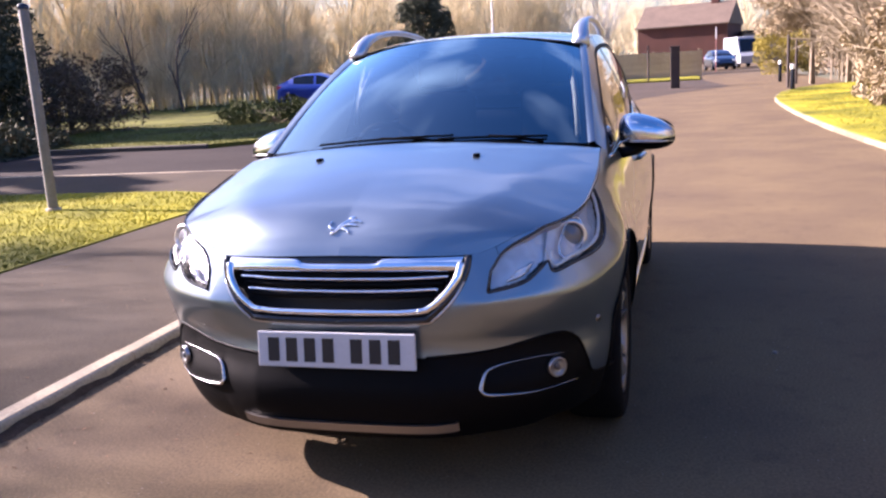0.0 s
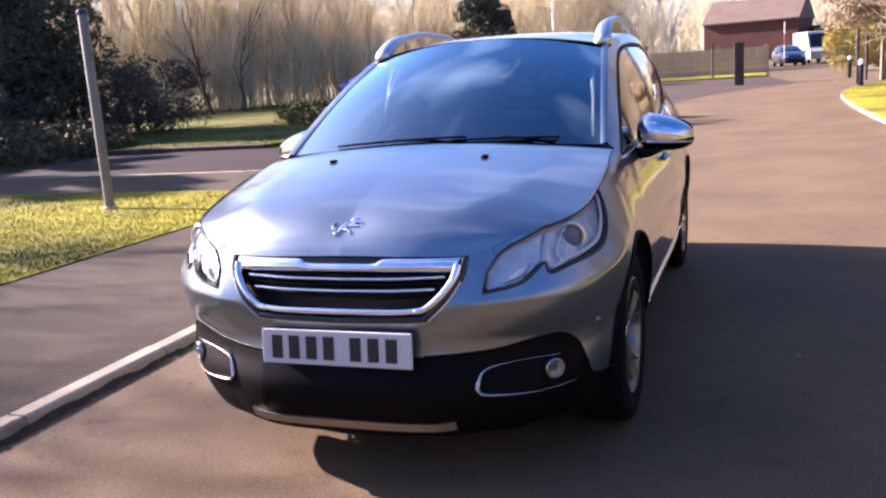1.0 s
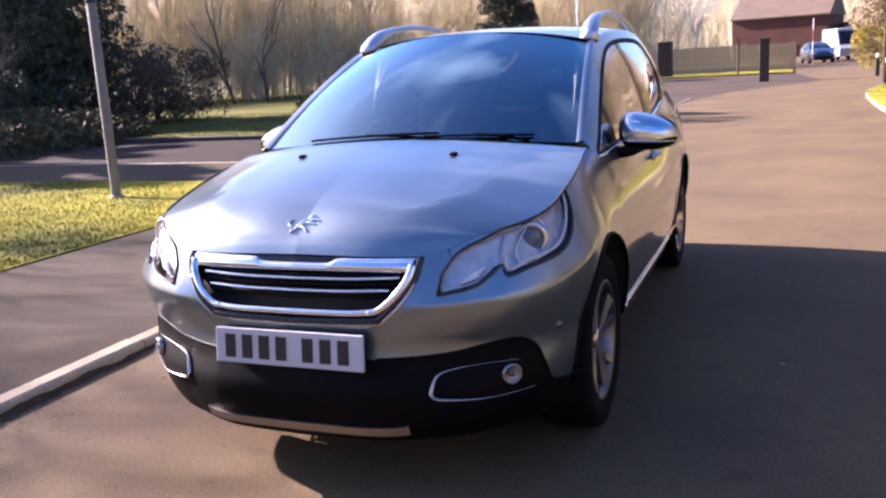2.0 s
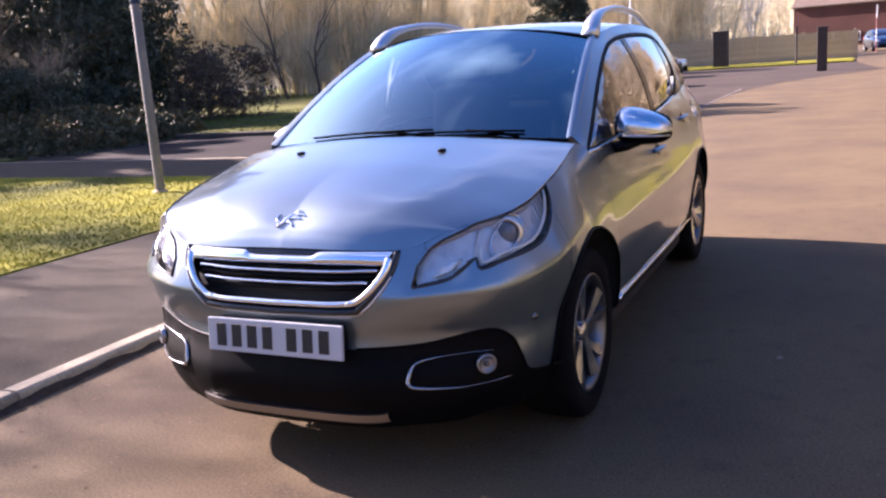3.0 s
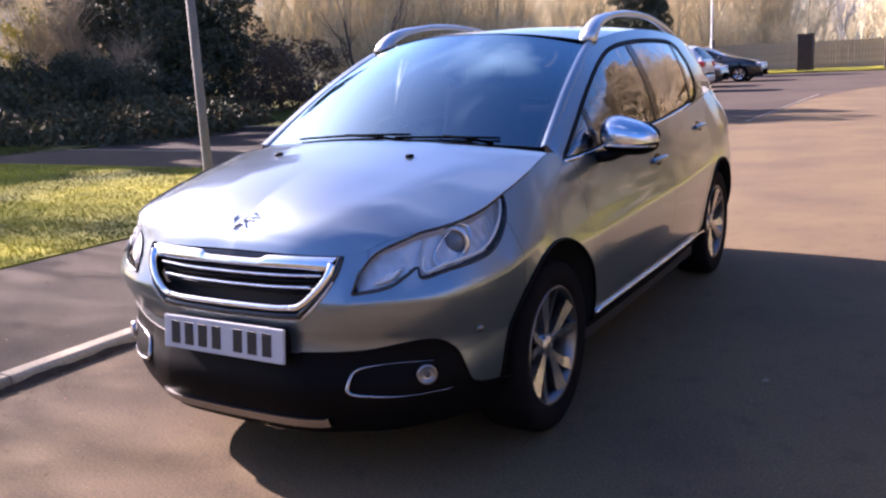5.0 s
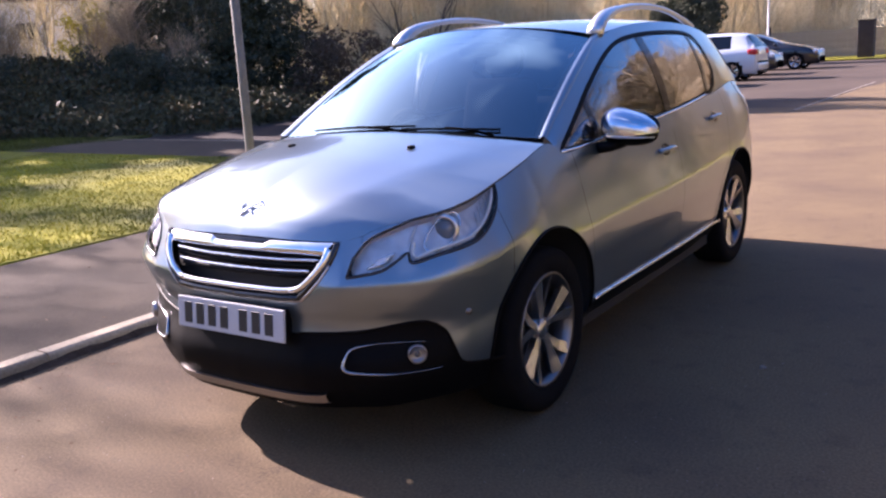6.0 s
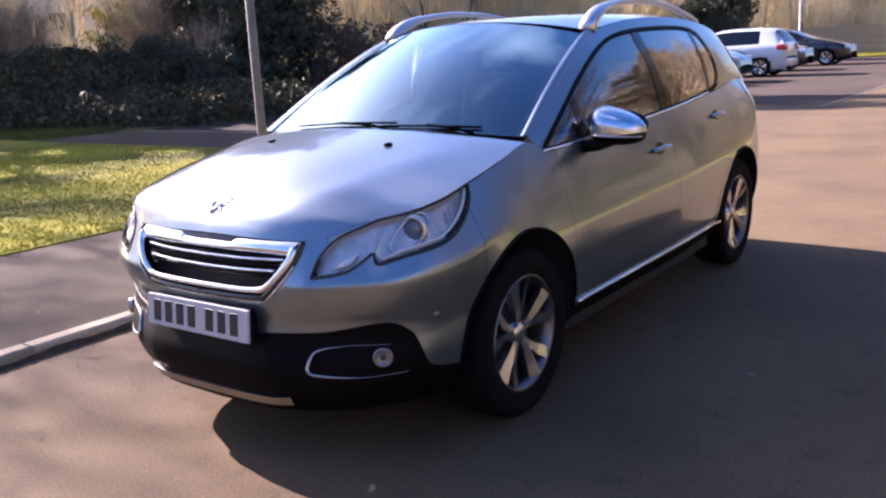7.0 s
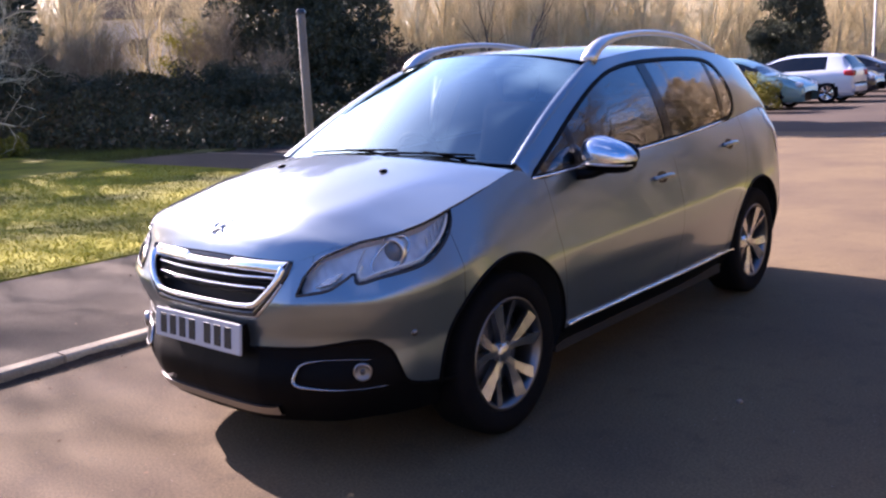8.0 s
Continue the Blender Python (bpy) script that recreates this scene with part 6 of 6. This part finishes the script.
part("wall", box(-5.5, 5.5, 0, 7, 0, 6.2), RENDER_WALL, pale, "pale rendered wall")
part("roof", ([(-5.9, -0.4, 6.1), (5.9, -0.4, 6.1), (5.9, 7.4, 6.1), (-5.9, 7.4, 6.1), (-5.9, 3.5, 9.2), (5.9, 3.5, 9.2)], [(0, 1, 5, 4), (2, 3, 4, 5), (1, 2, 5), (3, 0, 4), (3, 2, 1, 0)]), ROOF_MAT, pale, "brown tiled roof")
for x in (-4.0, -1.4, 1.4, 4.0):
    for z in (0.9, 3.7):
        w = part("window", box(x - 0.6, x + 0.6, -0.07, 0.02, z, z + 1.2), WHITE_PAINT, pale, "white window frame")
        for sx in (-0.29, 0.29):
            part("pane", box(x + sx - 0.25, x + sx + 0.25, -0.085, -0.065, z + 0.08, z + 1.12), GLOSS_BLACK, w)
annex = thing("annex", "low grey flat-roofed annex", "building", at=(10.2, 112.5, -0.03))
part("wall", box(-3.0, 3.0, -3.5, 3.5, 0, 3.3), POLE_MAT, annex)
part("roof", box(-3.2, 3.2, -3.7, 3.7, 3.3, 3.6), GLOSS_BLACK, annex)


# ---- other vehicles ----
def parked_car(paint, text, at, turn, long=4.2, roof=1.46, kind="hatch", group="cars in the car park"):
    """A parked car: nose at +x of its own frame; body, glass, wheels, lamps."""
    car2 = thing("parked_car", text, "car", group, at=at, turn=turn)
    h = long / 2
    if kind == "hatch":
        st = [(-h, 0.60, 0.60, 0.70), (-h + 0.05, 0.96, 0.97, 0.80), (-h + 0.22, 1.00, roof - 0.22, 0.83), (-h + 0.42, 1.00, roof - 0.05, 0.84), (-h + 1.0, 0.98, roof, 0.86), (-0.3, 0.96, roof, 0.87), (0.15, 0.94, roof - 0.07, 0.87), (0.62, 0.93, roof - 0.26, 0.87), (h - 1.0, 0.93, 0.96, 0.86), (h - 0.45, 0.85, 0.87, 0.82), (h - 0.08, 0.66, 0.68, 0.70), (h, 0.46, 0.48, 0.60)]
    else:
        st = [(-h, 0.60, 0.60, 0.70), (-h + 0.05, 0.96, 0.97, 0.80), (-h + 0.30, 1.02, 1.12, 0.84), (-h + 0.95, 1.00, roof - 0.06, 0.86), (-0.35, 0.96, roof, 0.87), (0.10, 0.94, roof - 0.08, 0.87), (0.65, 0.93, roof - 0.29, 0.87), (h - 0.95, 0.92, 0.95, 0.86), (h - 0.42, 0.82, 0.84, 0.82), (h - 0.08, 0.64, 0.66, 0.70), (h, 0.46, 0.48, 0.60)]
    dense = curve_through(st, 110)
    rings = []
    for x, belt, top, w in dense:
        cab = max(0.0, min(1.0, (top - belt) / 0.3))
        inner_w = w * (0.92 - 0.20 * cab)
        half = [(w * 0.9, 0.22), (w * 0.97, 0.31), (w, 0.40), (w, min(0.50, belt * 0.66)), (w, min(0.60, belt * 0.73)), (w, belt * 0.8), (w * 0.94, belt), (w * 0.90, belt + 0.02 * cab), (inner_w * 1.04, belt + (top - belt) * 0.86), (inner_w * 0.9, top - 0.015), (inner_w * 0.5, top + 0.012), (0.0, top + 0.02)]
        rings.append([(x, y, z) for y, z in half] + [(x, -y, z) for y, z in reversed(half[:-1])])
    m = len(rings[0])
    vs = [p for r in rings for p in r]
    paint_f, glass_f = [], []
    for i in range(len(rings) - 1):
        cab = min(dense[i][2] - dense[i][1], dense[i + 1][2] - dense[i + 1][1])
        rising = abs(dense[i + 1][2] - dense[i][2]) > 0.022 and max(dense[i][2], dense[i + 1][2]) > 1.02
        post = any(abs((dense[i][0] + dense[i + 1][0]) / 2 - q) < 0.045 for q in (() if kind == "hatch" else (-0.25,)))
        for k in range(m - 1):
            q = (i * m + k, i * m + k + 1, (i + 1) * m + k + 1, (i + 1) * m + k)
            mid_x = (dense[i][0] + dense[i + 1][0]) / 2
            if any((mid_x - wx) ** 2 + (np.mean([vs[j][2] for j in q]) - 0.32) ** 2 < 0.345 ** 2 for wx in (h - 0.85, -h + 0.75)) and (k < 5 or k > m - 7):
                continue
            (glass_f if (k in (7, m - 9) and cab > 0.16 and not post and (dense[i][0] > -h + 0.80)) or (rising and 7 < k < m - 9 and cab > 0.02) else paint_f).append(q)
    part("body", (vs, paint_f), paint, car2, smooth=True)
    part("window_glass", (vs, glass_f), GLOSS_BLACK, car2, "dark glass", smooth=True)
    part("underbody", box(-h + 0.2, h - 0.2, -0.62, 0.62, 0.2, 0.7), DARK, car2)
    part("bumper", box(-h - 0.03, -h + 0.25, -0.72, 0.72, 0.30, 0.55, 0.06, 3), paint, car2, smooth=True)
    for wx in (h - 0.85, -h + 0.75):
        for sgn in (1, -1):
            wheel = part("wheel", tyre, None, car2, "black tyre on an alloy wheel")
            wheel.matrix_basis = pose(wx, sgn * 0.76, 0.316, 0, 0, 90 if sgn > 0 else -90)
            part("rim", rim, None, wheel)
            for k in range(5):
                for me in spokes:
                    part("spoke", me, None, wheel).matrix_basis = pose(0, 0, 0, 72 * k)
    for sgn in (1, -1):
        part("tail_light", box(-h - 0.005, -h + 0.28, sgn * 0.66 - 0.15, sgn * 0.66 + 0.17, 0.80, 0.98, 0.03, 2), RED_LENS, car2, "red tail light", smooth=True)
        part("headlight", box(h - 0.42, h - 0.06, sgn * 0.60 - 0.13, sgn * 0.60 + 0.13, 0.60, 0.74, 0.04, 2), REFLECTOR, car2, "clear headlight", smooth=True)
        part("door_mirror", box(0.62, 0.78, sgn * 0.98 - 0.10, sgn * 0.98 + 0.10, 0.92, 1.05, 0.04, 2), paint, car2, smooth=True)
    return car2


def car_paint(name, color, metal=0.3):
    return material(name, color, 0.28, metal, coat=1.0)


parked_car(car_paint("teal_paint", (0.17, 0.33, 0.36)), "pale teal car with rounded roof parked nose out", (-7.35, 23.9, 0.004), 0, 4.1, 1.48)
parked_car(car_paint("white_paint_car", (0.48, 0.53, 0.60), 0.1), "white hatchback parked nose in", (-7.05, 27.4, 0.004), 180, 4.2, 1.48)
parked_car(car_paint("black_blue_paint", (0.012, 0.016, 0.03)), "dark blue-black car parked nose out", (-7.4, 31.0, 0.004), 0, 4.3, 1.45, "saloon")
parked_car(car_paint("black_paint", (0.01, 0.01, 0.013)), "black saloon car parked nose out", (-6.95, 35.6, 0.004), 0, 4.5, 1.42, "saloon")
parked_car(car_paint("royal_blue_paint", (0.02, 0.05, 0.32)), "bright blue saloon car behind the hedge", (-15.2, 36.2, 0.004), 0, 4.4, 1.46, "saloon")
parked_car(car_paint("dark_navy_paint", (0.015, 0.025, 0.06)), "dark blue car in the yard beyond the gate", (3.3, 68.0, -0.006), -80, 4.2, 1.45, group="vehicles in the yard")
VAN_PAINT = material("dull_white_paint", (0.30, 0.31, 0.33), 0.45, vary=0.2, scale=1.5)
van = thing("van", "white panel van parked in the yard", "van", "vehicles in the yard", at=(5.3, 74.0, -0.006), turn=-78)
vb = bmesh.new()
box(-2.6, 1.6, -0.95, 0.95, 0.3, 2.4, 0.12, 3, vb)
part("body", vb, VAN_PAINT, van, smooth=True)
nose = [(1.5, 0.3), (2.6, 0.35), (2.65, 0.9), (2.3, 1.15), (1.6, 2.3), (1.5, 2.35)]
part("cab", ([(x, y, z) for y in (-0.93, 0.93) for x, z in nose], [tuple(range(6)), tuple(reversed(range(6, 12)))] + [(i, 6 + i, 6 + (i + 1) % 6, (i + 1) % 6) for i in range(6)]), VAN_PAINT, van)
part("windscreen", ([(2.27, -0.82, 1.22), (2.27, 0.82, 1.22), (1.68, 0.78, 2.2), (1.68, -0.78, 2.2)], [(0, 1, 2, 3)]), GLOSS_BLACK, van, "dark windscreen")
for wx in (1.7, -1.7):
    for sgn in (1, -1):
        wheel = part("wheel", tyre, None, van)
        wheel.matrix_basis = pose(wx, sgn * 0.85, 0.316, 0, 0, 90 if sgn > 0 else -90)
        part("rim", rim, None, wheel)
